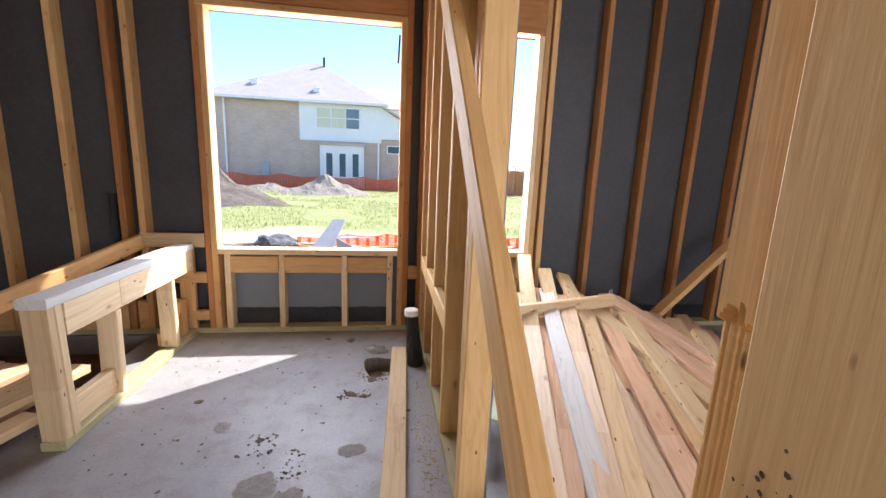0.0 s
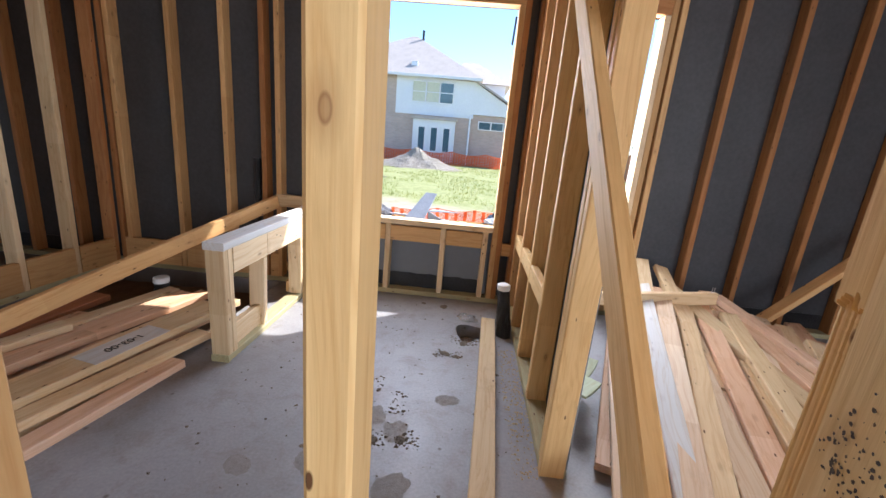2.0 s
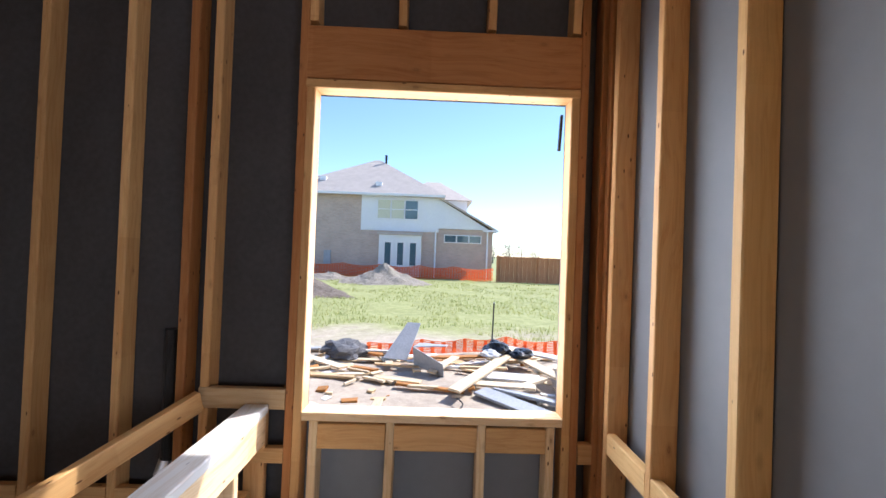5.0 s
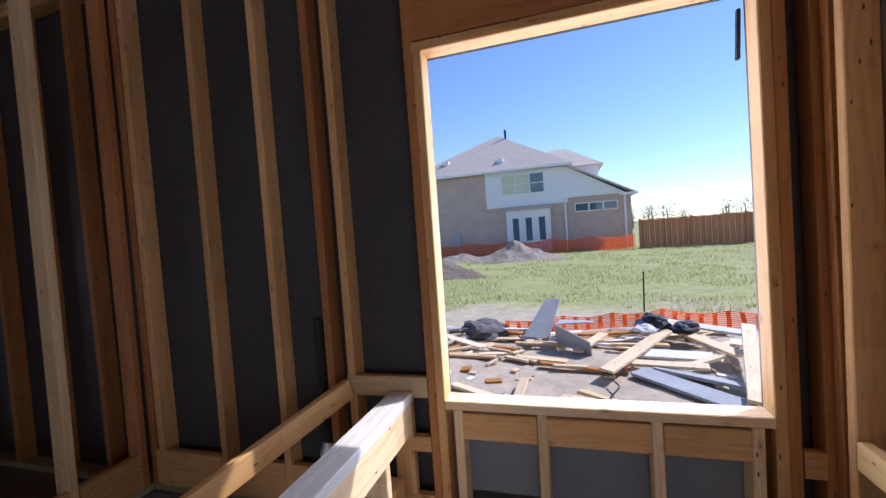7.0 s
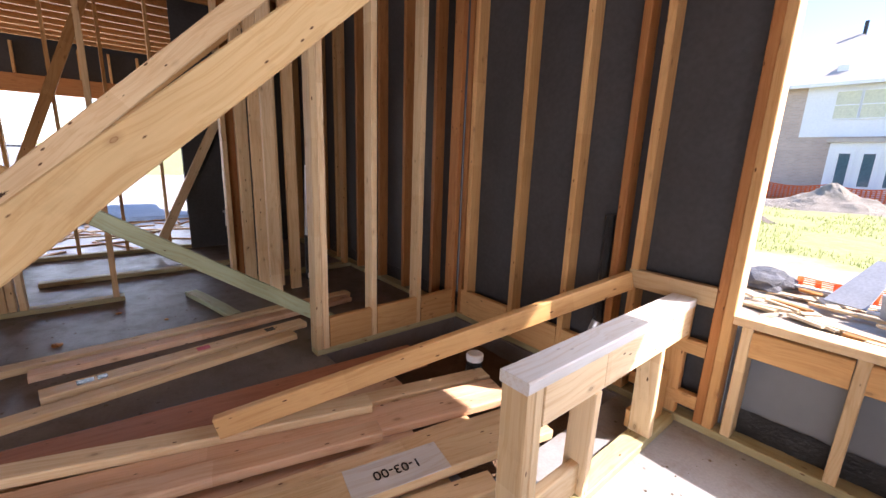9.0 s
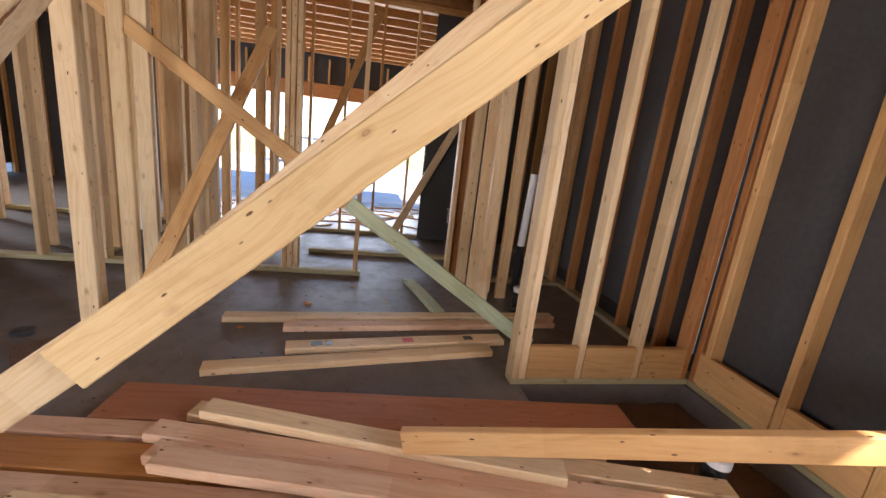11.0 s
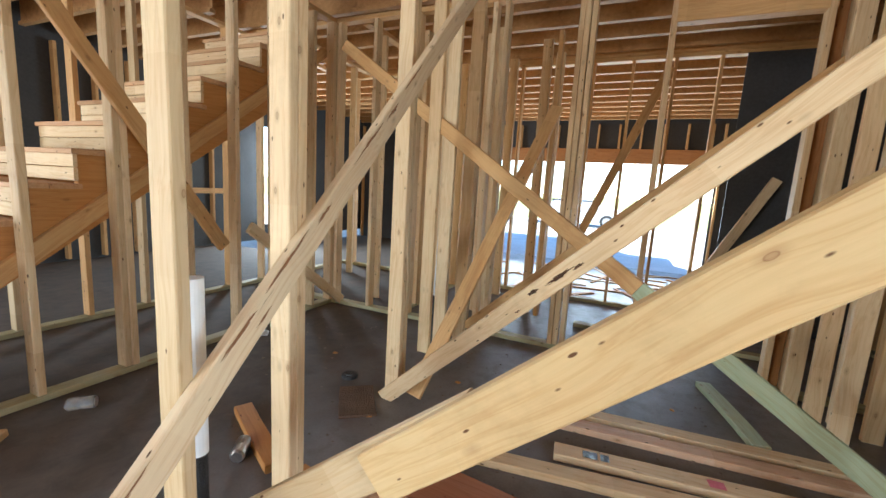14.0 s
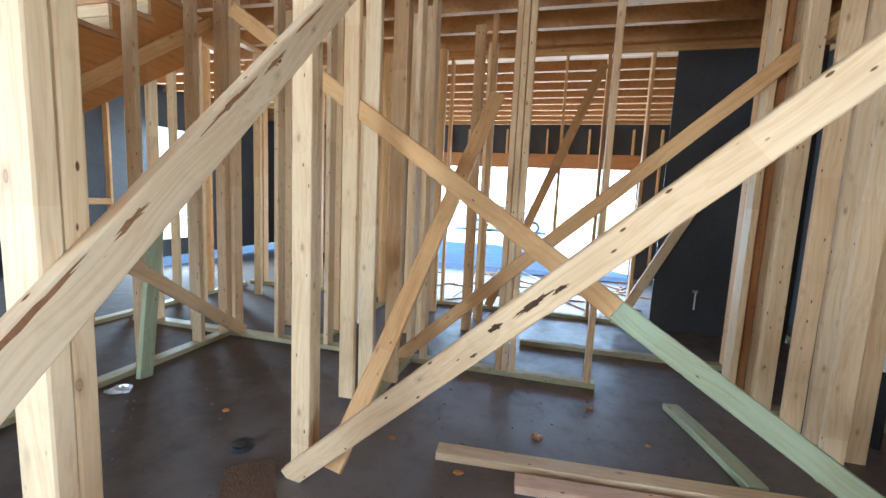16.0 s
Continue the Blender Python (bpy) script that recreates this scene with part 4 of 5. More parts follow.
def capped_pipe(name, x, y, z0, z1, r, wrapped, label, lean=(0, 0)):
    e = empty(name, label, "pipe", (x, y, z0))
    n = 9
    pts = [(x + lean[0] * k / n, y + lean[1] * k / n, z0 + (z1 - z0) * k / n) for k in range(n + 1)]
    if wrapped:
        tube("wrap", pts, [r * (1.35 - 0.35 * k / n) for k in range(n + 1)], BLACKP, e, 16, "crumpled black plastic wrap", rough=0.10)
    else:
        tube("body", pts, [r] * (n + 1), WHITEP, e, 18)
    tx, ty, tz = pts[-1]
    tube("cap", [(tx, ty, tz - 0.004), (tx, ty, tz + 0.026), (tx, ty, tz + 0.032)], [r * 1.12, r * 1.12, r * 0.95], WHITEP, e, 18, "white plastic cap")
    return e


capped_pipe("drain_pipe", 0.648, 2.085, -0.02, 0.29, 0.036, True, "drain pipe in black wrap with a white cap", (-0.03, 0.05))
capped_pipe("drain_pipe", -1.60, 2.12, PIT[4], 0.10, 0.042, True, "short capped pipe in the shower pit")
tube_e = empty("vent_pipe", "white upright pipe with a black lower half", "pipe", (-1.533, -0.675, 0))
tube("lower_half", [(-1.533, -0.675, 0), (-1.533, -0.675, 0.33)], [0.029, 0.029], BLACKP, tube_e, 18, "glossy black lower half")
tube("upper_half", [(-1.533, -0.675, 0.33), (-1.533, -0.675, 0.92)], [0.032, 0.032], WHITEP, tube_e, 18, "white plastic upper half")
for x, y, z in ((-3.50, -0.74, 0.92), (-3.80, 2.08, 1.05)):
    e = empty("vent_pipe", "white upright pipe with a black lower half", "pipe", (x, y, 0))
    tube("lower_half", [(x, y, 0), (x, y, 0.42)], [0.033, 0.036], BLACKP, e, 16, "black lower half", 0.05)
    tube("upper_half", [(x, y, 0.42), (x + 0.01, y + 0.02, z)], [0.032, 0.032], WHITEP, e, 16, "white plastic upper half")
capped_pipe("drain_pipe", -3.30, 1.93, 0, 0.17, 0.05, True, "short black stub pipe with a white cap")
sup = empty("supply_pipe", "dark upright supply pipe fixed to the wall", "pipe", (-1.205, 2.645, 0.32))
tube("body", [(-1.205, 2.645, 0.32), (-1.205, 2.645, 0.905)], [0.024, 0.024], BLACKP, sup, 14)
tube("clamp", [(-1.205, 2.645, 0.895), (-1.205, 2.645, 0.910)], [0.026, 0.026], BLACKP, sup, 14, "black clamp")
tube("foot", [(-1.215, 2.63, 0.27), (-1.205, 2.645, 0.33)], [0.03, 0.028], METAL, sup, 14, "steel fitting")
ring = empty("floor_drain", "black round floor drain in the slab", "drain", (-2.755, -0.985, 0))
tube("rim", [(-2.755, -0.985, 0.0), (-2.755, -0.985, 0.022)], [0.052, 0.048], BLACKP, ring, 20)
tube("plug", [(-2.755, -0.985, 0.021), (-2.755, -0.985, 0.026)], [0.034, 0.032], MEMB, ring, 20)

# ---- litter on the slab ----


def lump(name, x, y, z, r, flat, material, label, category, group="", seed=0, kind=""):
    bm = bmesh.new()
    bmesh.ops.create_icosphere(bm, subdivisions=3, radius=1.0)
    for v in bm.verts:
        d = 1 + 0.45 * noise.noise(v.co * 1.7 + Vector((seed * 7.1, 0, 0))) + 0.16 * noise.noise(v.co * 5 + Vector((seed * 3.3, 1, 0)))
        v.co = Vector((v.co.x * r * d, v.co.y * r * d * 0.8, max(v.co.z, -0.35) * r * flat * d))
    ob = bm_object(name, bm, material)
    ob.location = (x, y, z + 0.35 * r * flat * 0.5)
    ob.rotation_euler = (0, 0, seed * 1.3)
    return tagged(ob, label, category, group, kind)


MUD = plain("dried_mud", (0.13, 0.10, 0.075), (0.22, 0.18, 0.14), 30, 0.9, bump=0.8, dist=0.01)
DUSTY = plain("dusty_mud", (0.24, 0.22, 0.205), (0.32, 0.305, 0.295), 40, 0.95, bump=0.5, dist=0.004)
for k, (x, y, r) in enumerate(((-0.40, 1.76, 0.035), (0.40, 1.92, 0.045), (0.30, 1.78, 0.05), (0.36, 1.76, 0.035), (0.58, 1.62, 0.02), (-0.04, 1.45, 0.03), (0.02, 1.38, 0.02), (-0.10, 1.36, 0.015),
                              (0.06, 1.05, 0.045), (0.17, 1.07, 0.04), (-0.18, 0.98, 0.02), (0.52, 1.50, 0.018), (0.47, 1.28, 0.022), (0.25, 2.44, 0.05), (0.10, 2.47, 0.03), (-0.30, 1.20, 0.014), (0.20, 1.55, 0.012))):
    lump("mud_clod", x, y, 0, r * 0.6, 0.16, MUD, "dry flattened clod of mud on the slab", "mud", "mud clods on the slab", k)
for k, (x, y, r) in enumerate(((-2.9, 0.02, 0.02), (-3.3, 0.35, 0.03), (-3.05, -0.35, 0.018), (-2.45, -0.62, 0.025), (-3.4, 0.9, 0.015), (-3.7, 0.65, 0.02), (-1.05, -0.22, 0.016), (-3.0, -1.3, 0.02))):
    lump("wood_chip", x, y, 0, r, 0.3, ORANGE, "small splintered wood chip on the slab", "debris", "chips on the slab", k + 40)
for k, (x, y, r) in enumerate(((0.02, 1.20, 0.075), (0.14, 1.12, 0.06), (-0.10, 0.92, 0.08), (0.18, 0.84, 0.07), (-0.36, 0.86, 0.05), (0.34, 1.36, 0.05), (-0.22, 1.55, 0.04))):
    lump("mud_print", x, y, 0, r, 0.02, DUSTY, "thin dusty boot print dried on the slab", "mud", "boot prints on the slab", k + 80)
CLEAR = bpy.data.materials.new("clear_plastic")
CLEAR.use_nodes = True
CLEAR.node_tree.nodes["Principled BSDF"].inputs["Transmission Weight"].default_value = 0.8
CLEAR.node_tree.nodes["Principled BSDF"].inputs["Roughness"].default_value = 0.12
lump("plastic_wrapper", 0.42, 2.27, 0, 0.06, 0.5, CLEAR, "crumpled clear plastic wrapper by the hole", "wrapper", "", 60)
lump("plastic_wrapper", 0.49, 2.02, -0.05, 0.05, 0.6, CLEAR, "crumpled clear plastic wrapper in the hole", "wrapper", "", 61)
lump("foil_scrap", -2.98, -2.02, 0, 0.06, 0.4, METAL, "crumpled foil scrap on the slab", "scrap", "", 62)


def can(x, y, turn, material, label, name):
    e = empty(name, label, name.split("_")[-1], (x, y, 0.033))
    c, s = math.cos(turn), math.sin(turn)
    pts = [(x + c * u, y + s * u, 0.033) for u in (-0.06, -0.052, -0.02, 0.0, 0.03, 0.052, 0.06)]
    tube("body", pts, [0.024, 0.032, 0.033, 0.029, 0.032, 0.032, 0.024], material, e, 16, rough=0.04)
    tube("lid", [pts[-1], (x + c * 0.063, y + s * 0.063, 0.033)], [0.026, 0.024], METAL, e, 16, "silver lid")
    return e


can(-1.90, -0.93, 0.6, METAL, "dented silver drink can on the slab", "drink_can")
can(-1.76, -1.92, 2.4, CLEAR, "empty clear plastic bottle on the slab", "plastic_bottle")



def chips(name, x0, x1, y0, y1, n, material, label, big=0.012):
    """Fine scattered crumbs, too many to count."""
    random.seed(n)
    verts, faces = [], []
    for _ in range(n):
        x, y, r = random.uniform(x0, x1), random.uniform(y0, y1), big * random.random() ** 2 + 0.002
        k = len(verts)
        a = random.uniform(0, 6.28)
        for q in range(4):
            rr = r * random.uniform(0.5, 1.2)
            verts.append((x + rr * math.cos(a + q * 1.57), y + rr * math.sin(a + q * 1.57), 0.0005))
        verts.append((x, y, 0.002 + r * 0.4))
        faces += [(k, k + 1, k + 4), (k + 1, k + 2, k + 4), (k + 2, k + 3, k + 4), (k + 3, k, k + 4)]
    return tagged(mesh_object(name, verts, faces, material), label, "crumbs", kind="stuff")


SAWDUST = plain("sawdust", (0.50, 0.36, 0.20), (0.62, 0.47, 0.28), 40, 0.95)
chips("mud_crumbs", -0.65, 0.66, 0.35, 2.5, 220, MUD, "fine mud crumbs scattered on the slab", 0.008)
for x, y, w, h, n in ((0.06, 1.06, 0.06, 0.05, 70), (0.20, 1.08, 0.05, 0.05, 61), (0.32, 1.78, 0.08, 0.04, 62), (-0.03, 1.42, 0.06, 0.07, 45), (0.12, 1.30, 0.04, 0.08, 46), (0.40, 1.95, 0.08, 0.05, 55)):
    chips("mud_crumbs", x - w, x + w, y - h, y + h, n, MUD, "broken mud of a boot print on the slab", 0.009)
chips("sawdust_crumbs", 0.60, 0.70, 0.95, 1.9, 500, SAWDUST, "sawdust along the partition plate", 0.006)
chips("sawdust_crumbs", -1.5, -0.85, -0.50, -0.2, 700, SAWDUST, "sawdust beside the green plate", 0.007)
chips("mud_crumbs", -4.0, -1.9, -2.0, 1.4, 380, MUD, "fine mud crumbs scattered in the hall")

# ---- stairs ----
SY0, SY1 = -2.28, -3.25
RISE, RUN = 0.19, 0.25
stair = empty("staircase", "open wooden staircase with bare board treads", "stairs", (-0.45, SY0, 0))
TREADW = wood("stair_board", (0.66, 0.42, 0.24), (0.48, 0.27, 0.13), blocks=0.2)
for k in range(1, 14):
    x, z = -0.45 - RUN * (k - 1), RISE * k
    for dx in (0.062, 0.208):
        board("tread", (x - dx, SY0 + 0.03, z - 0.0145), (x - dx, SY1 - 0.02, z - 0.0145), 0.143, 0.029, TREADW, stair)
    for j in range(2):
        board("riser", (x - 0.012, SY0 + 0.012, z - 0.028 - 0.075 * j - 0.036), (x - 0.012, SY1, z - 0.028 - 0.075 * j - 0.036), 0.02, 0.072, PALE, stair)
for y in (SY0 - 0.02, SY1 + 0.02):
    v = []
    for k in range(1, 14):
        v += [(-0.475 - RUN * (k - 1), RISE * (k - 1)), (-0.475 - RUN * (k - 1), RISE * k - 0.03)]
    v.append((-0.475 - RUN * 13, RISE * 13 - 0.03))
    low = [(-0.475 - RUN * 13, RISE * 12 - 0.22), (-0.75, 0.0)]
    prof = v + low
    n = len(prof)
    verts = [(x, y - 0.019, z) for x, z in prof] + [(x, y + 0.019, z) for x, z in prof]
    faces = [tuple(range(n)), tuple(range(2 * n - 1, n - 1, -1))] + [(i, n + i, n + (i + 1) % n, (i + 1) % n) for i in range(n)]
    ob = mesh_object("stringer", verts, faces, ORANGE)
    under(ob, stair)
stw = empty("wall_stair", "studs and sloping ledger beside the stairs", "wall", (-2.2, -2.2, 0), "structure")
board("bottom_plate", (-0.60, -2.20, S / 2), (-4.0, -2.20, S / 2), D4, S, TREAT, stw)
board("top_plate", (-0.60, -2.20, TOP + S / 2), (-4.0, -2.20, TOP + S / 2), D4, S, WOOD, stw)
for x in (-0.88, -1.29, -1.70, -2.11, -2.15, -2.52, -2.90, -3.27, -3.71, -3.97):
    stud(x, -2.20, stw, material=PALE)
board("ledger", (-0.80, -2.262, 0.06), (-3.95, -2.262, 2.44), S, D4, WOOD, stw)
stb = empty("wall_stair_back", "stud wall behind the stairs", "wall", (-2.2, -3.4, 0), "structure")
board("bottom_plate", (0.2, -3.40, S / 2), (-5.6, -3.40, S / 2), D4, S, TREAT, stb)
board("top_plate", (0.2, -3.40, TOP + S / 2), (-5.6, -3.40, TOP + S / 2), D4, S, WOOD, stb)
for k in range(14):
    stud(0.1 - 0.43 * k, -3.40, stb, material=PALE if k % 3 else WOOD)
brace((-0.45, -3.34, 1.05), (-1.6, -3.34, 2.1), side=(0, 1, 0), material=WOOD, label="wooden diagonal brace behind the stairs")
brace((-1.50, -2.13, 2.50), (-2.75, -2.13, 0.72), side=(0, 1, 0), material=WOOD, label="wooden diagonal brace beside the stairs")
brace((-2.95, -2.10, 0.85), (-4.02, -2.06, 0.04), side=(0, 1, 0), material=PALE, label="short pale brace propping the stair wall")
brace((-3.16, -2.06, 0.0), (-3.35, -2.12, 1.15), side=(0, 1, 0), material=MINT, label="leaning mint green treated board")
brace((-5.68, -0.25, 0.05), (-5.68, 0.75, 2.6), side=(1, 0, 0), material=WOOD, label="thin diagonal brace on the garage wall")
brace((-5.50, 1.05, 0.05), (-5.50, 1.75, 1.5), side=(1, 0, 0), material=PALE, label="pale prop leaning on the dark panel")

brace((-2.72, -0.50, 0.02), (-3.95, -0.05, 1.88), side=(1, 0, 0), material=WOOD, label="wooden diagonal brace leaning to the far wall")
# dark mould specks on the flat stud
MARK = plain("ink_stamp", (0.07, 0.05, 0.04), (0.12, 0.09, 0.07), 40, 0.7)
for k in range(95):
    y, z = 0.047 + random.gauss(0, 0.017), 0.905 + random.gauss(0, 0.028)
    if not 0.006 < y < 0.080:
        continue
    r = random.uniform(0.0006, 0.0024)
    ring_pts = [(0.6790, y + r * random.uniform(0.6, 1.3) * math.cos(q), z + r * random.uniform(0.6, 1.5) * math.sin(q)) for q in (0, 1.05, 2.1, 3.14, 4.2, 5.24)]
    under(mesh_object("mould_speck", ring_pts, [(0, 1, 2, 3, 4, 5)], MARK), flat_stud)
# more stud walls of the rooms beyond the stairs
far = empty("wall_far_rooms", "open stud walls of the rooms beyond", "wall", (-4.6, -2.2, 0), "structure")
for x, y in ((-4.45, -2.9), (-4.85, -2.9), (-5.25, -2.9), (-4.4, -1.9), (-4.8, -1.9), (-5.2, -1.9), (-4.6, -1.3), (-5.0, -1.1), (-4.5, -0.7)):
    stud(x, y, far, material=PALE, z0=0.0)
for x, y, mt in ((-4.40, -1.42, CREAM), (-4.44, -1.42, PALE), (-4.75, -1.42, CREAM), (-5.10, -1.42, PALE), (-5.45, -1.42, CREAM), (-4.25, -0.80, PALE), (-4.62, -0.82, CREAM), (-4.66, -0.82, LEMON), (-5.02, -0.82, PALE), (-5.40, -0.82, CREAM), (-4.9, -0.35, CREAM), (-5.3, -0.30, PALE)):
    stud(x, y, far, material=mt, z0=0.0, w=0.06)
board("bottom_plate", (-4.15, -1.42, 0.012), (-5.6, -1.42, 0.012), D4, 0.024, TREAT, far)
board("top_plate", (-4.1, -2.9, TOP + S / 2), (-5.7, -2.9, TOP + S / 2), D4, S, WOOD, far)
board("top_plate", (-4.1, -1.9, TOP + S / 2), (-5.7, -1.9, TOP + S / 2), D4, S, WOOD, far)

# scraps on the garage floor and a few loose boards
random.seed(404)
for k in range(64):
    x, y = random.uniform(-9.4, -6.0), random.uniform(-3.0, 1.9)
    ang, ln = random.uniform(0, math.pi), random.uniform(0.15, 0.7) if k < 40 else random.uniform(0.9, 1.9)
    c, q = math.cos(ang) * ln / 2, math.sin(ang) * ln / 2
    board("scrap_strip", (x - c, y - q, GZ + 0.010), (x + c, y + q, GZ + 0.010), random.uniform(0.02, 0.07), 0.018, random.choice((WOOD, RED, OSB, PALE)), None, bow=0.0,
          label="thin scrap strip lying on the garage slab", category="scrap wood", group="scraps on the garage floor", rag=0.003)

# ---- outdoors ----
GZ0 = -0.30


def ground_material():
    m, nt, bsdf = nodes_of("yard_earth_and_turf")
    tc = add(nt, "ShaderNodeTexCoord")
    co = tc.outputs["Object"]
    sep = add(nt, "ShaderNodeSeparateXYZ", {0: co})
    big = add(nt, "ShaderNodeTexNoise", {"Vector": co, "Scale": 0.35, "Detail": 6.0, "Roughness": 0.65})
    fine = add(nt, "ShaderNodeTexNoise", {"Vector": co, "Scale": 5.0, "Detail": 8.0, "Roughness": 0.75})
    earth = ramp(nt, fine.outputs["Fac"], [(0.3, (0.33, 0.275, 0.22)), (0.7, (0.54, 0.46, 0.37))])
    turf = ramp(nt, fine.outputs["Fac"], [(0.3, (0.20, 0.22, 0.08)), (0.55, (0.31, 0.33, 0.13)), (0.75, (0.44, 0.40, 0.25))])
    # turf begins past the builders' strip
    wob = add(nt, "ShaderNodeMath", {0: big.outputs["Fac"], 1: 7.0}, operation="MULTIPLY")
    west = add(nt, "ShaderNodeMath", {0: sep.outputs["X"], 1: -0.55}, operation="MULTIPLY")
    out = add(nt, "ShaderNodeMath", {0: sep.outputs["Y"], 1: west.outputs[0]}, operation="MAXIMUM")
    edge = add(nt, "ShaderNodeMath", {0: out.outputs[0], 1: wob.outputs[0]}, operation="ADD")
    f = add(nt, "ShaderNodeMapRange", {0: edge.outputs[0], 1: 11.2, 2: 13.2, 3: 0.0, 4: 1.0})
    col = mixc(nt, f.outputs[0], earth, turf)
    nt.links.new(col, bsdf.inputs["Base Color"])
    bsdf.inputs["Roughness"].default_value = 0.95
    bumped(nt, bsdf, fine.outputs["Fac"], 0.6, 0.025)
    return m


def ground():
    """One sheet to the horizon, fine near the house and coarse far off."""
    def steps(near, far, d):
        s = [v * d for v in range(int(near / d) + 1)]
        while s[-1] < far:
            s.append(s[-1] * 1.6)
        return s
    xs = sorted({-v for v in steps(14, 3000, 0.5)} | set(steps(14, 3000, 0.5)))
    ys = sorted({-v for v in steps(6, 3000, 1.5)} | set(steps(34, 3000, 0.35)))
    verts = []
    for x in xs:
        for y in ys:
            amp = 0.07 if y > 3.4 and y < 60 else 0.0
            inside = -10.5 < x < 4.5 and -7 < y < 2.9
            verts.append((x, y, GZ0 - (0.25 if inside else 0) + amp * noise.noise(Vector((x * 0.9, y * 0.9, 0))) + amp * 0.5 * noise.noise(Vector((x * 3, y * 3, 5)))))
    n = len(ys)
    faces = [(i * n + j, (i + 1) * n + j, (i + 1) * n + j + 1, i * n + j + 1) for i in range(len(xs) - 1) for j in range(n - 1)]
    return tagged(mesh_object("ground", verts, faces, ground_material(), True), "bare builders' earth turning to patchy green turf", "ground", kind="structure")


ground()
DRIVE = plain("pale_driveway", (0.42, 0.42, 0.42), (0.55, 0.55, 0.54), 1.5, 0.8)
tagged(box("driveway", (-17.5, -5.0, GZ0 - 0.1), (-9.97, 4.0, GZ - 0.04), DRIVE), "pale concrete driveway in bright sun", "driveway", kind="structure")

tagged(box("road", (-25.5, -60.0, GZ0 - 0.1), (-17.51, 60.0, GZ0 + 0.04), DRIVE), "pale concrete street in bright sun", "road", kind="structure")


def parked_car(x, y):
    """A grey saloon standing along y, its tail towards -y."""
    e = empty("parked_car", "grey saloon car parked on the sunny street", "car", (x, y, GZ0 + 0.04))
    prof = [(-2.25, 0.30), (-2.30, 0.62), (-2.22, 0.92), (-1.55, 0.98), (-0.85, 1.38), (0.35, 1.42), (1.15, 1.00), (2.05, 0.84), (2.28, 0.62), (2.25, 0.28)]
    z0 = GZ0 + 0.04
    rows = ((-0.90, 0.0), (-0.86, 0.03), (-0.66, 0.0), (0.66, 0.0), (0.86, 0.03), (0.90, 0.0))
    verts, faces = [], []
    for k, (w, _) in enumerate(rows):
        for py, pz in prof:
            tuck = 0.62 if pz > 1.1 else 1.0
            side = w * (0.80 if pz > 1.1 else 1.0) if abs(w) > 0.7 else w * tuck
            verts.append((x + side, y + py, z0 + (pz if abs(w) < 0.88 else min(pz, 1.36))))
    n = len(prof)
    for k in range(len(rows) - 1):
        for i in range(n):
            a, b = k * n + i, k * n + (i + 1) % n
            faces.append((a, b, b + n, a + n))
    faces += [tuple(range(n)), tuple((len(rows) - 1) * n + i for i in range(n - 1, -1, -1))]
    under(mesh_object("body", verts, faces, CARP), e)
    for sx in (-1, 1):
        for a, b in ((-1.25, -0.30), (-0.24, 0.72)):
            box("window", (x + sx * 0.765 - 0.02, y + a, z0 + 1.02), (x + sx * 0.765 + 0.02, y + b, z0 + 1.30), CARG, e, "dark side window")
        for py in (-1.38, 1.42):
            w = tube("wheel", [(x + sx * 0.74, y + py, z0 + 0.32), (x + sx * 0.93, y + py, z0 + 0.32)], [0.32, 0.32], BLACKP, e, 20, "black tyre")
            tube("rim", [(x + sx * 0.92, y + py, z0 + 0.32), (x + sx * 0.945, y + py, z0 + 0.32)], [0.22, 0.20], METAL, w, 16, "silver rim")
        box("tail_light", (x + sx * 0.70 - 0.14, y - 2.31, z0 + 0.68), (x + sx * 0.70 + 0.19, y - 2.10, z0 + 0.86), CARR, e, "red tail light")
    return e


CARP = plain("grey_car_paint", (0.34, 0.36, 0.39), (0.37, 0.39, 0.42), 0.8, 0.25, 0.3, bump=0.0, grit=0.1)
CARG = plain("dark_car_glass", (0.03, 0.035, 0.04), (0.05, 0.055, 0.06), 0.8, 0.08, bump=0.0, grit=0.1)
CARR = plain("red_lamp_plastic", (0.55, 0.02, 0.02), (0.65, 0.04, 0.03), 2, 0.2, bump=0.0, grit=0.1)
parked_car(-22.6, -1.75)


def grass():
    random.seed(11)
    verts, faces = [], []
    for _ in range(26000):
        y = 8.2 + 19.5 * random.random() ** 1.3
        x = random.uniform(-0.50, 0.42) * (y + 4) + 0.5
        if noise.noise(Vector((x * 0.5, y * 0.5, 3))) < -0.12 + max(0, (9.8 - y) * 0.25):
            continue
        h, a = random.uniform(0.04, 0.13), random.uniform(0, 6.28)
        lean = random.uniform(0.0, 0.07)
        w = 0.006 + 0.0006 * y
        n = len(verts)
        c, s = math.cos(a), math.sin(a)
        z = GZ0 - 0.02 + 0.07 * noise.noise(Vector((x * 0.9, y * 0.9, 0)))
        verts.extend([(x - w * c, y - w * s, z), (x + w * c, y + w * s, z), (x + lean * s, y - lean * c, z + h)])
        faces.append((n, n + 1, n + 2))
    return tagged(mesh_object("grass", verts, faces, GRASS), "patchy fresh green grass tufts on the lot", "grass", kind="stuff")




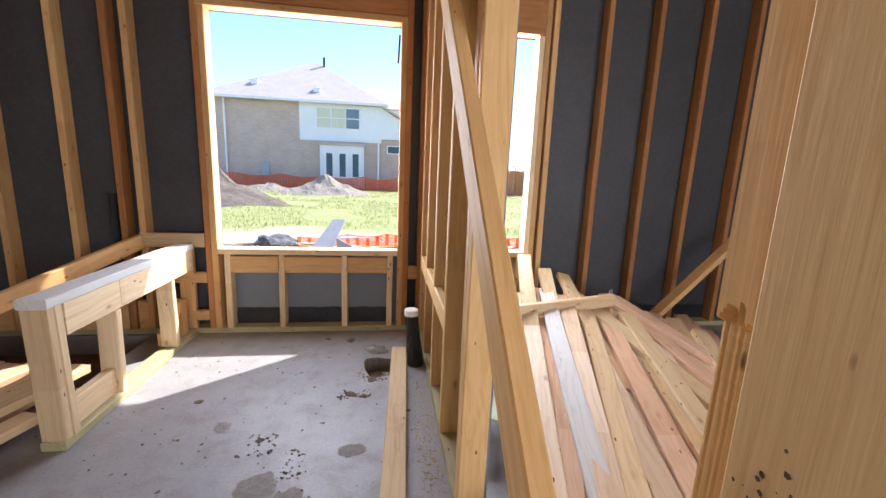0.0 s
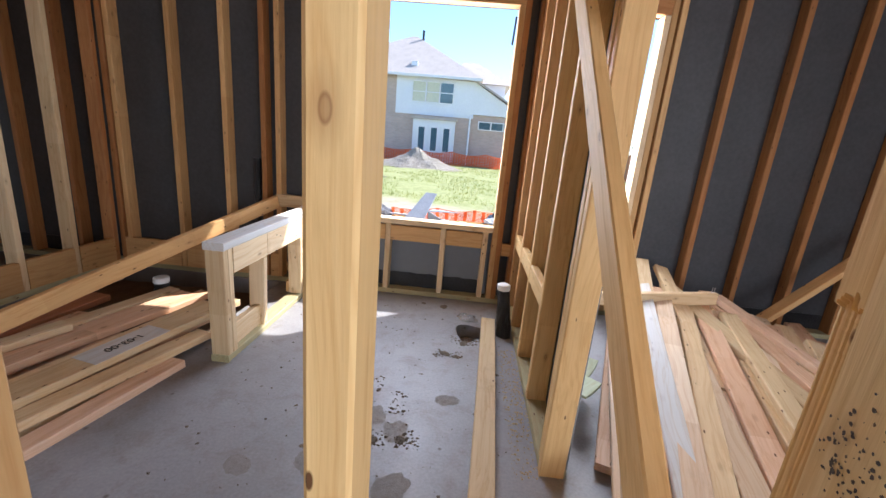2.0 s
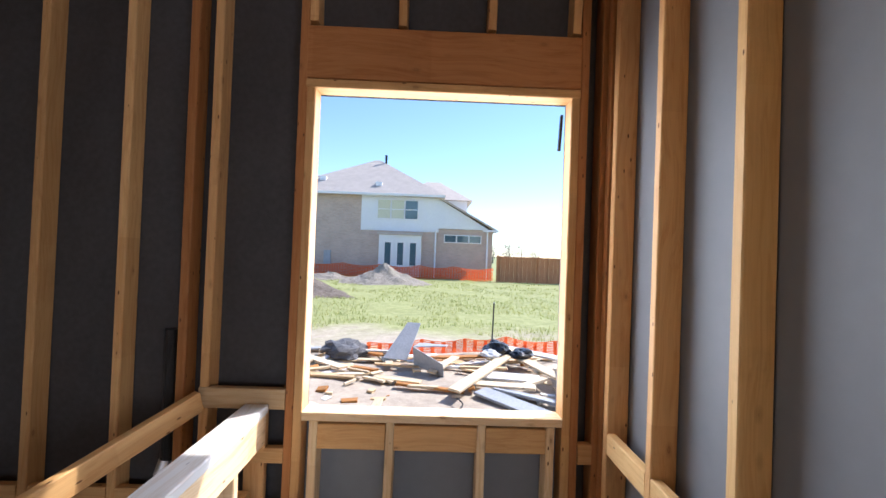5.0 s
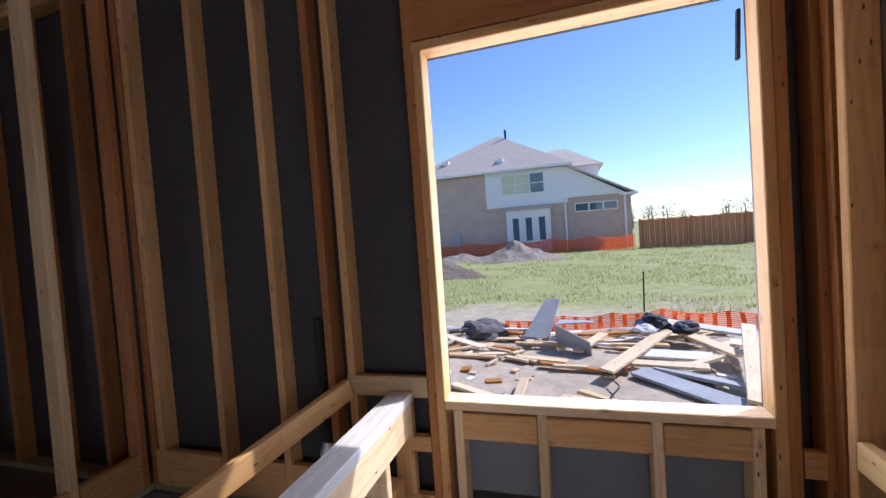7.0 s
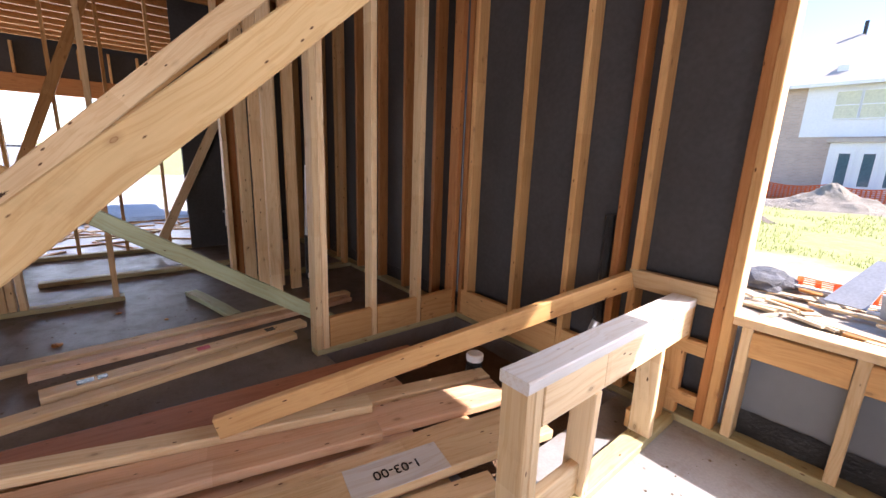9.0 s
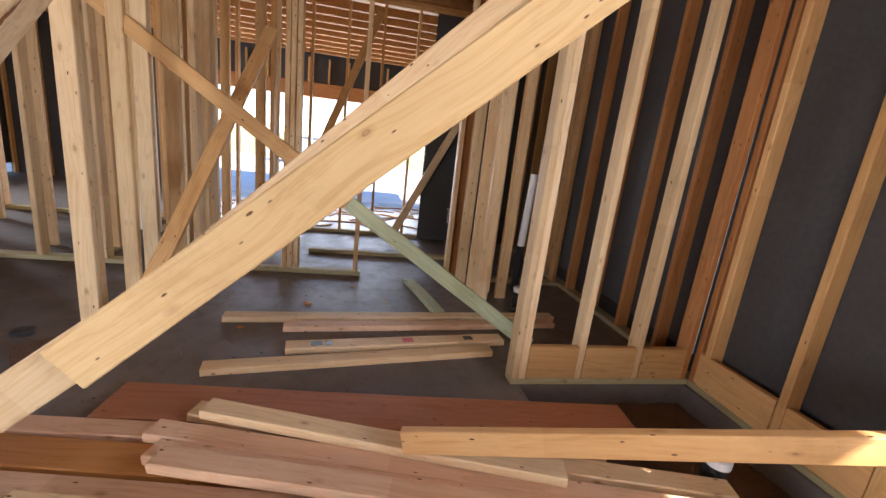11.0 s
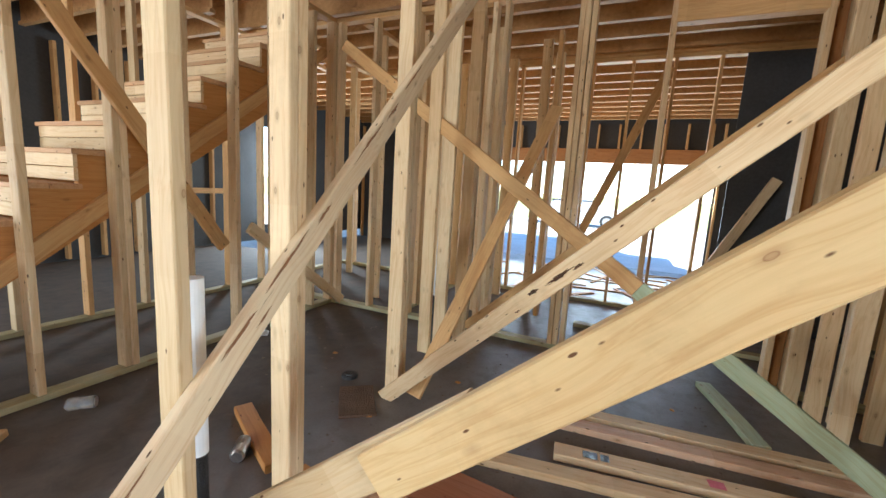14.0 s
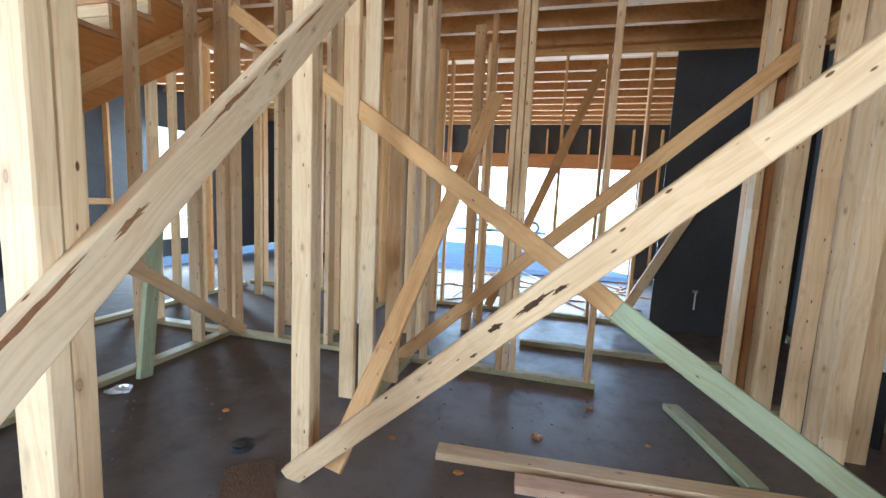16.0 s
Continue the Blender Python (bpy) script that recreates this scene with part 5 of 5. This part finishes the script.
def thin(name, a, b, scale):
    """Thin stuff that lets half its light through."""
    m = plain(name, a, b, scale, 0.7, bump=0.0)
    nt = m.node_tree
    bsdf = nt.nodes["Principled BSDF"]
    tr = nt.nodes.new("ShaderNodeBsdfTranslucent")
    nt.links.new(bsdf.inputs["Base Color"].links[0].from_socket, tr.inputs["Color"])
    mx = nt.nodes.new("ShaderNodeMixShader")
    mx.inputs[0].default_value = 0.5
    nt.links.new(bsdf.outputs[0], mx.inputs[1])
    nt.links.new(tr.outputs[0], mx.inputs[2])
    nt.links.new(mx.outputs[0], nt.nodes["Material Output"].inputs["Surface"])
    return m


GRASS = thin("grass_blades", (0.26, 0.33, 0.09), (0.48, 0.47, 0.20), 1.2)
grass()


def heap(name, x, y, r, h, material, label):
    n, m = 40, 14
    verts, faces = [(x, y, GZ0 + h)], []
    for j in range(1, m + 1):
        for i in range(n):
            a, u = 2 * math.pi * i / n, j / m
            rr = r * u * (1 + 0.2 * noise.noise(Vector((math.cos(a) * 2 + x, math.sin(a) * 2, 1))))
            zz = h * (1 - u) ** 1.25 * (1 + 0.35 * noise.noise(Vector((math.cos(a) * u * 4 + x, math.sin(a) * u * 4, 4)))) + 0.05 * noise.noise(Vector((rr * 7 * math.cos(a), rr * 7 * math.sin(a), x)))
            verts.append((x + rr * math.cos(a), y + rr * math.sin(a) * 0.8, GZ0 - 0.06 + zz))
    for i in range(n):
        faces.append((0, 1 + i, 1 + (i + 1) % n))
        for j in range(m - 1):
            a, b = 1 + j * n + i, 1 + j * n + (i + 1) % n
            faces.append((a, a + n, b + n, b))
    return tagged(mesh_object(name, verts, faces, material, False), label, "earth heap")


EARTH = plain("dug_earth", (0.16, 0.125, 0.10), (0.28, 0.23, 0.19), 4, 0.95, bump=1.0, dist=0.06)
SANDY = plain("sandy_spoil", (0.30, 0.26, 0.21), (0.42, 0.37, 0.31), 4, 0.95, bump=1.0, dist=0.05)
heap("earth_heap", -5.9, 15.6, 3.0, 1.35, EARTH, "dark heap of dug earth on the lot")
heap("earth_heap", -2.7, 22.5, 2.8, 1.0, SANDY, "pale sandy spoil heap on the turf")
heap("earth_heap", -6.2, 24.5, 2.2, 0.45, SANDY, "low pale spoil heap on the turf")

NET = thin("orange_netting", (0.80, 0.12, 0.03), (0.95, 0.22, 0.07), 8)


def netting(name, pts, h, label, sag=0.06):
    """Orange plastic safety mesh: real strands, bent and sagging."""
    verts, faces = [], []
    rows = 9

    def strand(p, q, t):
        n = len(verts)
        verts.extend([(p[0], p[1], p[2] - t), (p[0], p[1], p[2] + t), (q[0], q[1], q[2] + t), (q[0], q[1], q[2] - t)])
        faces.append((n, n + 1, n + 2, n + 3))

    grid = []
    for (x0, y0, z0), (x1, y1, z1) in zip(pts, pts[1:]):
        d = math.hypot(x1 - x0, y1 - y0)
        k = max(2, int(d / 0.16))
        for i in range(k):
            u = i / k
            x, y, z = x0 + (x1 - x0) * u, y0 + (y1 - y0) * u, z0 + (z1 - z0) * u
            s = sag * math.sin(math.pi * u)
            col = []
            for r in range(rows):
                v = r / (rows - 1)
                w = 0.06 * noise.noise(Vector((x * 2, v * 2, y)))
                col.append((x, y + w, z + h * v - s * v))
            grid.append(col)
    for a, b in zip(grid, grid[1:]):
        for r in range(rows):
            strand(a[r], b[r], h / rows * 0.30)
        for r in range(rows - 1):
            p, q = a[r], a[r + 1]
            m = len(verts)
            verts.extend([(p[0] - 0.03, p[1], p[2]), (p[0] + 0.03, p[1], p[2]), (q[0] + 0.03, q[1], q[2]), (q[0] - 0.03, q[1], q[2])])
            faces.append((m, m + 1, m + 2, m + 3))
    return tagged(mesh_object(name, verts, faces, NET), label, "safety netting")


netting("safety_netting", [(-12, 27.3, GZ0), (-9, 27.2, GZ0), (-6, 27.2, GZ0), (-3.4, 27.1, GZ0), (-1.0, 27, GZ0), (1.2, 26.9, GZ0), (3.9, 26.8, GZ0)], 0.85, "orange plastic safety mesh before the neighbour's house", 0.16)
netting("safety_netting", [(-1.0, 7.0, GZ0), (-0.2, 7.25, GZ0 + 0.02), (0.5, 7.5, GZ0), (1.2, 7.6, GZ0 + 0.03), (2.0, 7.5, GZ0), (3.2, 7.4, GZ0), (5.2, 7.5, GZ0)], 0.22, "slumped orange safety mesh lying across the yard", 0.05)
st = empty("survey_stake", "thin dark steel stake in the yard", "stake", (1.08, 8.4, GZ0))
tube("rod", [(1.08, 8.4, GZ0 - 0.1), (1.10, 8.4, 0.42)], [0.013, 0.013], BLACKP, st, 8)
tube("tip", [(1.10, 8.4, 0.42), (1.10, 8.4, 0.44)], [0.016, 0.010], METAL, st, 8)

# builder's rubble outside the window
SIDING = plain("grey_siding", (0.33, 0.35, 0.38), (0.42, 0.44, 0.47), 3, 0.5)
SCRAP = wood("bleached_scrap", (0.88, 0.77, 0.58), (0.74, 0.60, 0.42), blocks=0.2)
WHITES = plain("white_sheet_scrap", (0.72, 0.72, 0.72), (0.82, 0.82, 0.81), 3, 0.6)
random.seed(23)


def scrap(x, y, length, ang, w, h, z, material, label, tilt=0.0, name="scrap_board"):
    c, s = math.cos(radians(ang)) * length / 2, math.sin(radians(ang)) * length / 2
    ground_z = GZ0 + 0.07 * noise.noise(Vector((x * 0.9, y * 0.9, 0))) + h / 2
    return board(name, (x - c, y - s, ground_z + z), (x + c, y + s, ground_z + z + tilt), w, h, material, None, spin=random.uniform(-12, 12), bow=0.0, label=label, category="scrap wood", group="rubble outside the window", rag=0.01)


for k in range(150):
    if k < 115:
        y = random.uniform(5.75, 7.3)
        x = random.uniform(-2.6, 3.0)
        if 0.05 < x < 0.75 and y < 6.2:
            continue
        length = random.choice((0.1, 0.15, 0.2, 0.3, 0.45, 0.6, 0.8))
        lift = random.uniform(0, 0.06)
    else:
        y, x, length, lift = random.uniform(4.35, 5.75), random.uniform(-1.6, 2.2), random.choice((0.05, 0.07, 0.10, 0.16)), 0.0
    scrap(x, y, length, random.choice((0, 8, -12, 25, 50, -35, 165)) + random.uniform(-12, 12), random.choice((0.04, 0.09, 0.09, 0.12)), random.choice((0.015, 0.03)), lift,
          random.choice((SCRAP, SCRAP, SCRAP, PALE, PALE, SIDING, WHITES, WHITES, SCRAP, ORANGE)), "splintered offcut in the yard rubble", random.uniform(-0.02, 0.04))
for x0, y0, x1, y1, w, z, mt, lb, tl in (
        (0.22, 5.27, 1.25, 6.93, 0.15, 0.06, SCRAP, "bright pale plank lying across the rubble", 0.10), (-0.04, 6.0, 0.31, 6.69, 0.12, 0.04, SCRAP, "short bright plank on bare earth", 0.03),
        (-1.93, 6.68, -1.17, 6.07, 0.14, 0.06, SCRAP, "pale plank slanting over the rubble", 0.0), (-1.95, 5.92, -0.98, 5.83, 0.10, 0.02, PALE, "pale board beside bare earth", 0.0),
        (-1.09, 6.32, -0.76, 6.20, 0.14, 0.03, ORANGE, "short orange offcut on the rubble", 0.0), (-0.80, 6.86, -0.59, 6.38, 0.10, 0.05, SCRAP, "short pale board beside the grey sheet", 0.0),
        (-0.45, 5.68, 0.35, 5.44, 0.07, 0.02, ORANGE, "narrow brown board on bare earth", 0.0), (-0.30, 5.58, 0.05, 5.55, 0.09, 0.03, SCRAP, "short pale offcut on bare earth", 0.0),
        (-1.28, 4.95, -0.74, 4.62, 0.10, 0.02, SCRAP, "pale offcut below the window", 0.0), (-0.60, 4.60, -0.57, 5.06, 0.09, 0.02, SCRAP, "short pale offcut below the window", 0.04),
        (-0.22, 4.80, 0.22, 4.70, 0.09, 0.02, SCRAP, "pale offcut below the window", 0.0), (-0.05, 4.92, 0.30, 4.66, 0.08, 0.04, PALE, "pale offcut below the window", 0.0),
        (0.53, 5.44, 1.16, 4.67, 0.22, 0.02, SIDING, "grey strip of siding in the rubble", 0.0), (0.72, 5.52, 1.42, 4.95, 0.18, 0.03, SIDING, "grey strip of siding in the rubble", 0.02),
        (1.24, 4.62, 1.78, 6.25, 0.13, 0.10, SCRAP, "pale plank propped beside the window", 0.22), (1.02, 7.30, 1.95, 6.45, 0.13, 0.16, WHITES, "white strip over the rubble", 0.0),
        (1.10, 7.0, 1.52, 5.70, 0.15, 0.12, SCRAP, "wide pale plank in the rubble", 0.0), (0.49, 5.62, 1.16, 5.46, 0.12, 0.04, SCRAP, "wide pale offcut in the rubble", 0.02),
        (0.60, 5.95, 1.30, 5.82, 0.18, 0.06, WHITES, "white sheet scrap in the rubble", 0.0), (0.95, 5.52, 1.35, 5.75, 0.12, 0.06, SCRAP, "pale offcut in the rubble", 0.05),
        (-0.22, 6.65, 0.80, 6.78, 0.08, 0.10, ORANGE, "brown plank across the rubble", 0.02), (-1.6, 6.95, -0.5, 6.90, 0.12, 0.08, WHITES, "white strip across the rubble", 0.0),
        (0.35, 6.25, 0.95, 6.10, 0.10, 0.05, PALE, "pale board in the rubble", 0.04), (1.30, 6.05, 2.20, 6.45, 0.12, 0.08, SCRAP, "pale plank in the rubble", 0.05)):
    scrap((x0 + x1) / 2, (y0 + y1) / 2, math.hypot(x1 - x0, y1 - y0), math.degrees(math.atan2(y1 - y0, x1 - x0)), w, 0.03, z, mt, lb, tl)
for pts, lb in ((((-0.72, 6.55, 0.0), (-0.38, 6.45, 0.0), (-0.22, 7.05, 0.42), (-0.42, 7.10, 0.42)), "grey sheet of siding propped on the rubble"), (((-0.30, 6.35, 0.22), (0.10, 5.95, 0.10), (0.12, 5.97, -0.08), (-0.28, 6.37, -0.02)), "bent grey sheet standing on edge"),
                (((-0.30, 6.40, 0.20), (0.16, 6.50, 0.20), (0.20, 6.75, 0.16), (-0.22, 6.75, 0.18)), "grey sheet lying on the rubble")):
    p = [Vector((x, y, GZ0 + 0.10 + z)) for x, y, z in pts]
    nrm = (p[1] - p[0]).cross(p[3] - p[0]).normalized() * 0.012
    vs = p + [v + nrm for v in p]
    ob = mesh_object("siding_sheet", vs, [(3, 2, 1, 0), (4, 5, 6, 7), (0, 1, 5, 4), (1, 2, 6, 5), (2, 3, 7, 6), (3, 0, 4, 7)], SIDING)
    tagged(ob, lb, "siding", "siding sheets")
TARP = plain("dark_tarpaulin", (0.10, 0.10, 0.11), (0.17, 0.17, 0.18), 6, 0.5, bump=0.8, dist=0.03)
lump("plastic_bag", -1.35, 6.9, GZ0 + 0.08, 0.34, 0.45, TARP, "grey tarpaulin bundle in the rubble", "tarpaulin", "", 5)
lump("plastic_bag", 0.92, 6.75, GZ0 + 0.20, 0.24, 0.55, MEMB, "black plastic bag in the rubble", "plastic bag", "", 6)
lump("plastic_bag", 1.25, 6.65, GZ0 + 0.18, 0.20, 0.40, MEMB, "crumpled black plastic sheet in the rubble", "plastic bag", "", 8)
lump("plastic_bag", 0.80, 6.55, GZ0 + 0.18, 0.16, 0.40, WHITES, "torn white wrap in the rubble", "plastic wrap", "", 9)

hose = empty("garden_hose", "thin dark hose curled over bare earth", "hose", (0.25, 5.0, GZ0))
tube("body", [(0.25 + 0.05 * math.sin(k * 0.35), 5.18 - 0.036 * k, GZ0 + 0.05) for k in range(16)], [0.008] * 16, BLACKP, hose, 7)
tube("nozzle", [(0.21, 4.64, GZ0 + 0.05), (0.19, 4.57, GZ0 + 0.06)], [0.016, 0.012], METAL, hose, 8)
# fence
FENCEW = wood("cedar_fence", (0.58, 0.27, 0.14), (0.46, 0.19, 0.09), blocks=0.1)
fence = empty("wooden_fence", "brown cedar board fence behind the turf", "fence", (12, 26.5, GZ0))
pv, pf = beam(1.60, 0.135, 0.02, 0.0, 0.003, 1)
picket = bpy.data.meshes.new("picket")
picket.from_pydata(pv, [], pf)
picket.materials.append(FENCEW)
up = Matrix.Rotation(radians(-90), 4, "Y")
for k in range(190):
    ob = new("picket", picket)
    ob.matrix_world = Matrix.Translation((3.95 + 0.14 * k, 26.5 + 0.012 * (k % 2), GZ0 + 0.01 * math.sin(k * 1.7))) @ up @ pose(0, 0, 0, 90, 0, 0)
    under(ob, fence)
board("cap_rail", (3.9, 26.47, GZ0 + 1.62), (30.6, 26.47, GZ0 + 1.62), 0.10, 0.035, FENCEW, fence)
for k in range(11):
    board("post", (3.95 + 2.6 * k, 26.45, GZ0), (3.95 + 2.6 * k, 26.45, GZ0 + 1.70), 0.10, 0.10, FENCEW, fence)


# ---- the neighbour's house ----
def brick():
    m, nt, bsdf = nodes_of("buff_brick")
    tc = add(nt, "ShaderNodeTexCoord")
    mp = add(nt, "ShaderNodeVectorMath", {0: add(nt, "ShaderNodeMapping", {"Vector": tc.outputs["Object"], "Rotation": (radians(90), 0, 0)}).outputs[0], 1: (1, 1, 1)}, operation="MULTIPLY")
    b = add(nt, "ShaderNodeTexBrick", {"Vector": mp.outputs[0], "Color1": (0.60, 0.44, 0.36, 1), "Color2": (0.46, 0.34, 0.28, 1), "Mortar": (0.50, 0.46, 0.42, 1), "Scale": 1.0, "Mortar Size": 0.010, "Brick Width": 0.22, "Row Height": 0.075, "Bias": 0.0})
    nz = add(nt, "ShaderNodeTexNoise", {"Vector": tc.outputs["Object"], "Scale": 1.3, "Detail": 6.0})
    col = mixc(nt, 0.4, b.outputs["Color"], ramp(nt, nz.outputs["Fac"], [(0.35, (0.44, 0.34, 0.28)), (0.65, (0.60, 0.48, 0.40))]))
    nt.links.new(col, bsdf.inputs["Base Color"])
    bsdf.inputs["Roughness"].default_value = 0.9
    return m


BRICK = brick()
SHINGLE = plain("grey_shingles", (0.45, 0.395, 0.35), (0.54, 0.48, 0.43), 2.0, 0.9, bump=0.6, dist=0.02)
PAINT = plain("white_siding", (0.78, 0.79, 0.81), (0.82, 0.83, 0.85), 1.0, 0.6, grit=0.3)
GLASS = plain("window_glass", (0.05, 0.10, 0.13), (0.09, 0.16, 0.19), 0.7, 0.06, spec=0.9)
BLIND = plain("pale_blind", (0.60, 0.60, 0.46), (0.68, 0.68, 0.52), 1.0, 0.5)
HY0 = 29.0
hz = empty("house", "two-storey brick house with white siding and grey hip roof", "house", (-4, 32, GZ0))


def house_part(name, verts, faces, material, label=""):
    ob = mesh_object(name, verts, faces, material)
    under(ob, hz)
    return tagged(ob, label)


box("brick_wall", (-11.0, HY0, GZ0), (0.1, HY0 + 9, 5.30), BRICK, hz, "buff brick wall")
box("brick_wall", (0.1, HY0 + 0.1, GZ0), (3.95, HY0 + 8, 3.10), BRICK, hz, "single-storey buff brick wall")
house_part("gable_siding", [(-5.25, HY0 - 0.05, 2.84), (0.15, HY0 - 0.05, 2.84), (0.15, HY0 - 0.05, 3.12), (3.7, HY0 - 0.05, 3.12), (0.1, HY0 - 0.05, 5.20), (-5.25, HY0 - 0.05, 5.30),
                            (-5.25, HY0 + 0.3, 2.84), (0.15, HY0 + 0.3, 2.84), (0.15, HY0 + 0.3, 3.12), (3.7, HY0 + 0.3, 3.12), (0.1, HY0 + 0.3, 5.20), (-5.25, HY0 + 0.3, 5.30)],
           [(0, 1, 2, 3, 4, 5), (11, 10, 9, 8, 7, 6), (0, 6, 7, 1), (1, 7, 8, 2), (2, 8, 9, 3), (3, 9, 10, 4), (4, 10, 11, 5), (5, 11, 6, 0)], PAINT, "white horizontal siding")


def hip(x0, x1, y0, y1, z0, rx0, rx1, ry, z1, label):
    v = [(x0, y0, z0), (x1, y0, z0), (x1, y1, z0), (x0, y1, z0), (rx0, ry, z1), (rx1, ry, z1)]
    house_part("roof", v, [(0, 1, 5, 4), (1, 2, 5), (2, 3, 4, 5), (3, 0, 4), (3, 2, 1, 0)], SHINGLE, label)


hip(-11.5, 0.55, HY0 - 0.45, HY0 + 9.4, 5.36, -5.1, -4.7, HY0 + 4.6, 8.75, "grey shingle hip roof")
hip(-3.2, 2.7, HY0 + 2.6, HY0 + 11, 5.50, -1.0, 0.2, HY0 + 6.8, 7.55, "grey shingle hip roof behind")
box("brick_wall", (-2.0, HY0 + 3.0, 3.0), (2.3, HY0 + 9, 5.50), PAINT, hz, "white side wall")
house_part("roof", [(0.1, HY0 - 0.35, 5.32), (4.25, HY0 - 0.35, 3.12), (4.25, HY0 + 8, 3.12), (0.1, HY0 + 8, 5.32), (0.1, HY0 - 0.35, 5.20), (4.25, HY0 - 0.35, 3.0), (4.25, HY0 + 8, 3.0), (0.1, HY0 + 8, 5.20)],
           [(0, 1, 2, 3), (7, 6, 5, 4), (0, 4, 5, 1), (1, 5, 6, 2), (2, 6, 7, 3), (3, 7, 4, 0)], SHINGLE, "lower shingle roof slope")
box("fascia", (-11.5, HY0 - 0.50, 5.22), (0.5, HY0 - 0.44, 5.38), PAINT, hz, "white fascia board")
box("fascia", (3.2, HY0 - 0.40, 2.98), (4.3, HY0 - 0.34, 3.12), PAINT, hz, "white fascia board")


def house_window(x0, x1, z0, z1, cols, y=HY0 - 0.06, blind=0):
    e = new("window")
    e.empty_display_size = 0.2
    e.matrix_world = Matrix.Translation(((x0 + x1) / 2, y, z0))
    under(e, hz)
    w = (x1 - x0) / cols
    for k in range(cols):
        a, b = x0 + w * k + 0.05, x0 + w * (k + 1) - 0.05
        box("pane", (a, y - 0.02, z0 + 0.05), (b, y + 0.02, z1 - 0.05), BLIND if k < blind else GLASS, e, "")
        for lo, hi in (((a - 0.06, y - 0.06, z0), (a, y + 0.02, z1)), ((b, y - 0.06, z0), (b + 0.06, y + 0.02, z1)), ((a, y - 0.06, z0), (b, y + 0.02, z0 + 0.06)), ((a, y - 0.06, z1 - 0.06), (b, y + 0.02, z1)), ((a, y - 0.05, (z0 + z1) / 2 - 0.025), (b, y + 0.02, (z0 + z1) / 2 + 0.025))):
            if not (cols == 3 and z1 - z0 < 0.8 and lo[2] > z0 and hi[2] < z1 and abs(lo[0] - a) < 1e-6):
                box("frame", lo, hi, WHITEP, e)


house_window(-4.15, -1.30, 3.65, 5.02, 3, blind=2)
house_window(0.55, 3.15, 2.15, 2.72, 3, y=HY0 + 0.06)
box("bay", (-3.90, HY0 - 0.45, GZ0), (-1.02, HY0, 2.55), PAINT, hz, "white door bay")
box("bay_roof", (-4.02, HY0 - 0.62, 2.55), (-0.92, HY0, 2.72), SHINGLE, hz, "dark bay roof")
for k in range(3):
    x = -3.62 + 0.86 * k
    d = box("door_leaf", (x - 0.02, HY0 - 0.50, 0.20), (x + 0.70, HY0 - 0.46, 2.22), WHITEP, hz, "white glazed door leaf")
    box("pane", (x + 0.14, HY0 - 0.53, 0.50), (x + 0.54, HY0 - 0.505, 2.02), GLASS, d)
for x in (-9.9, -0.05, 3.55):
    tube("downpipe", [(x, HY0 - 0.12, GZ0), (x, HY0 - 0.12, 5.2 if x < 0 and x < -1 else (3.0))], [0.06, 0.06], PAINT, hz, 8, "white downpipe")
for x, y, z in ((-8.3, HY0 + 1.2, 6.55), (-4.2, HY0 + 0.7, 6.2)):
    box("roof_vent", (x - 0.22, y - 0.15, z - 0.2), (x + 0.22, y + 0.3, z + 0.12), PAINT, hz, "small white roof vent")
tube("flue", [(-4.2, HY0 + 4.2, 8.2), (-4.2, HY0 + 4.2, 9.1)], [0.09, 0.09], BLACKP, hz, 8, "dark flue pipe")
box("meter_box", (-7.7, HY0 - 0.15, 0.4), (-7.25, HY0, 1.35), SIDING, hz, "grey meter box")

# far bare trees on the horizon
BARK = plain("bare_twigs", (0.13, 0.11, 0.09), (0.20, 0.18, 0.15), 2, 0.9)
LEAF = plain("hazy_foliage", (0.20, 0.20, 0.15), (0.28, 0.27, 0.20), 1.5, 0.9)
random.seed(31)


def far_tree(x, y, h, seed):
    random.seed(seed)
    e = empty("tree", "distant scrubby tree beyond the fence", "tree", (x, y, GZ0), group="distant treeline")
    tube("trunk", [(x, y, GZ0 - 0.1), (x + 0.1, y, h * 0.3), (x, y, h * 0.65)], [0.22, 0.15, 0.05], BARK, e, 6)
    verts, faces = [], []
    for _ in range(420):
        a, u = random.uniform(0, 6.28), random.random() ** 0.6
        r = h * 0.42 * u * (0.75 + 0.5 * noise.noise(Vector((math.cos(a) * 2, math.sin(a) * 2, seed))))
        p = Vector((x + r * math.cos(a), y + r * math.sin(a), h * random.uniform(0.15, 1.0) * (1 - 0.35 * u * u)))
        s = h * random.uniform(0.025, 0.06)
        d1 = Vector((random.uniform(-1, 1), random.uniform(-1, 1), random.uniform(-1, 1))) * s
        d2 = Vector((random.uniform(-1, 1), random.uniform(-1, 1), random.uniform(-1, 1))) * s
        n = len(verts)
        verts.extend([p, p + d1, p + d2])
        faces.append((n, n + 1, n + 2))
    ob = mesh_object("crown", [v - Vector((x, y, 0)) for v in verts], faces, LEAF)
    ob.location = (x, y, 0)
    under(ob, e)


for k in range(34):
    far_tree(6 + 2.6 * k + (k * 37 % 5) * 0.5, 95 + (k * 53 % 17), 3.7 + (k * 29 % 7) * 0.4, 100 + k)
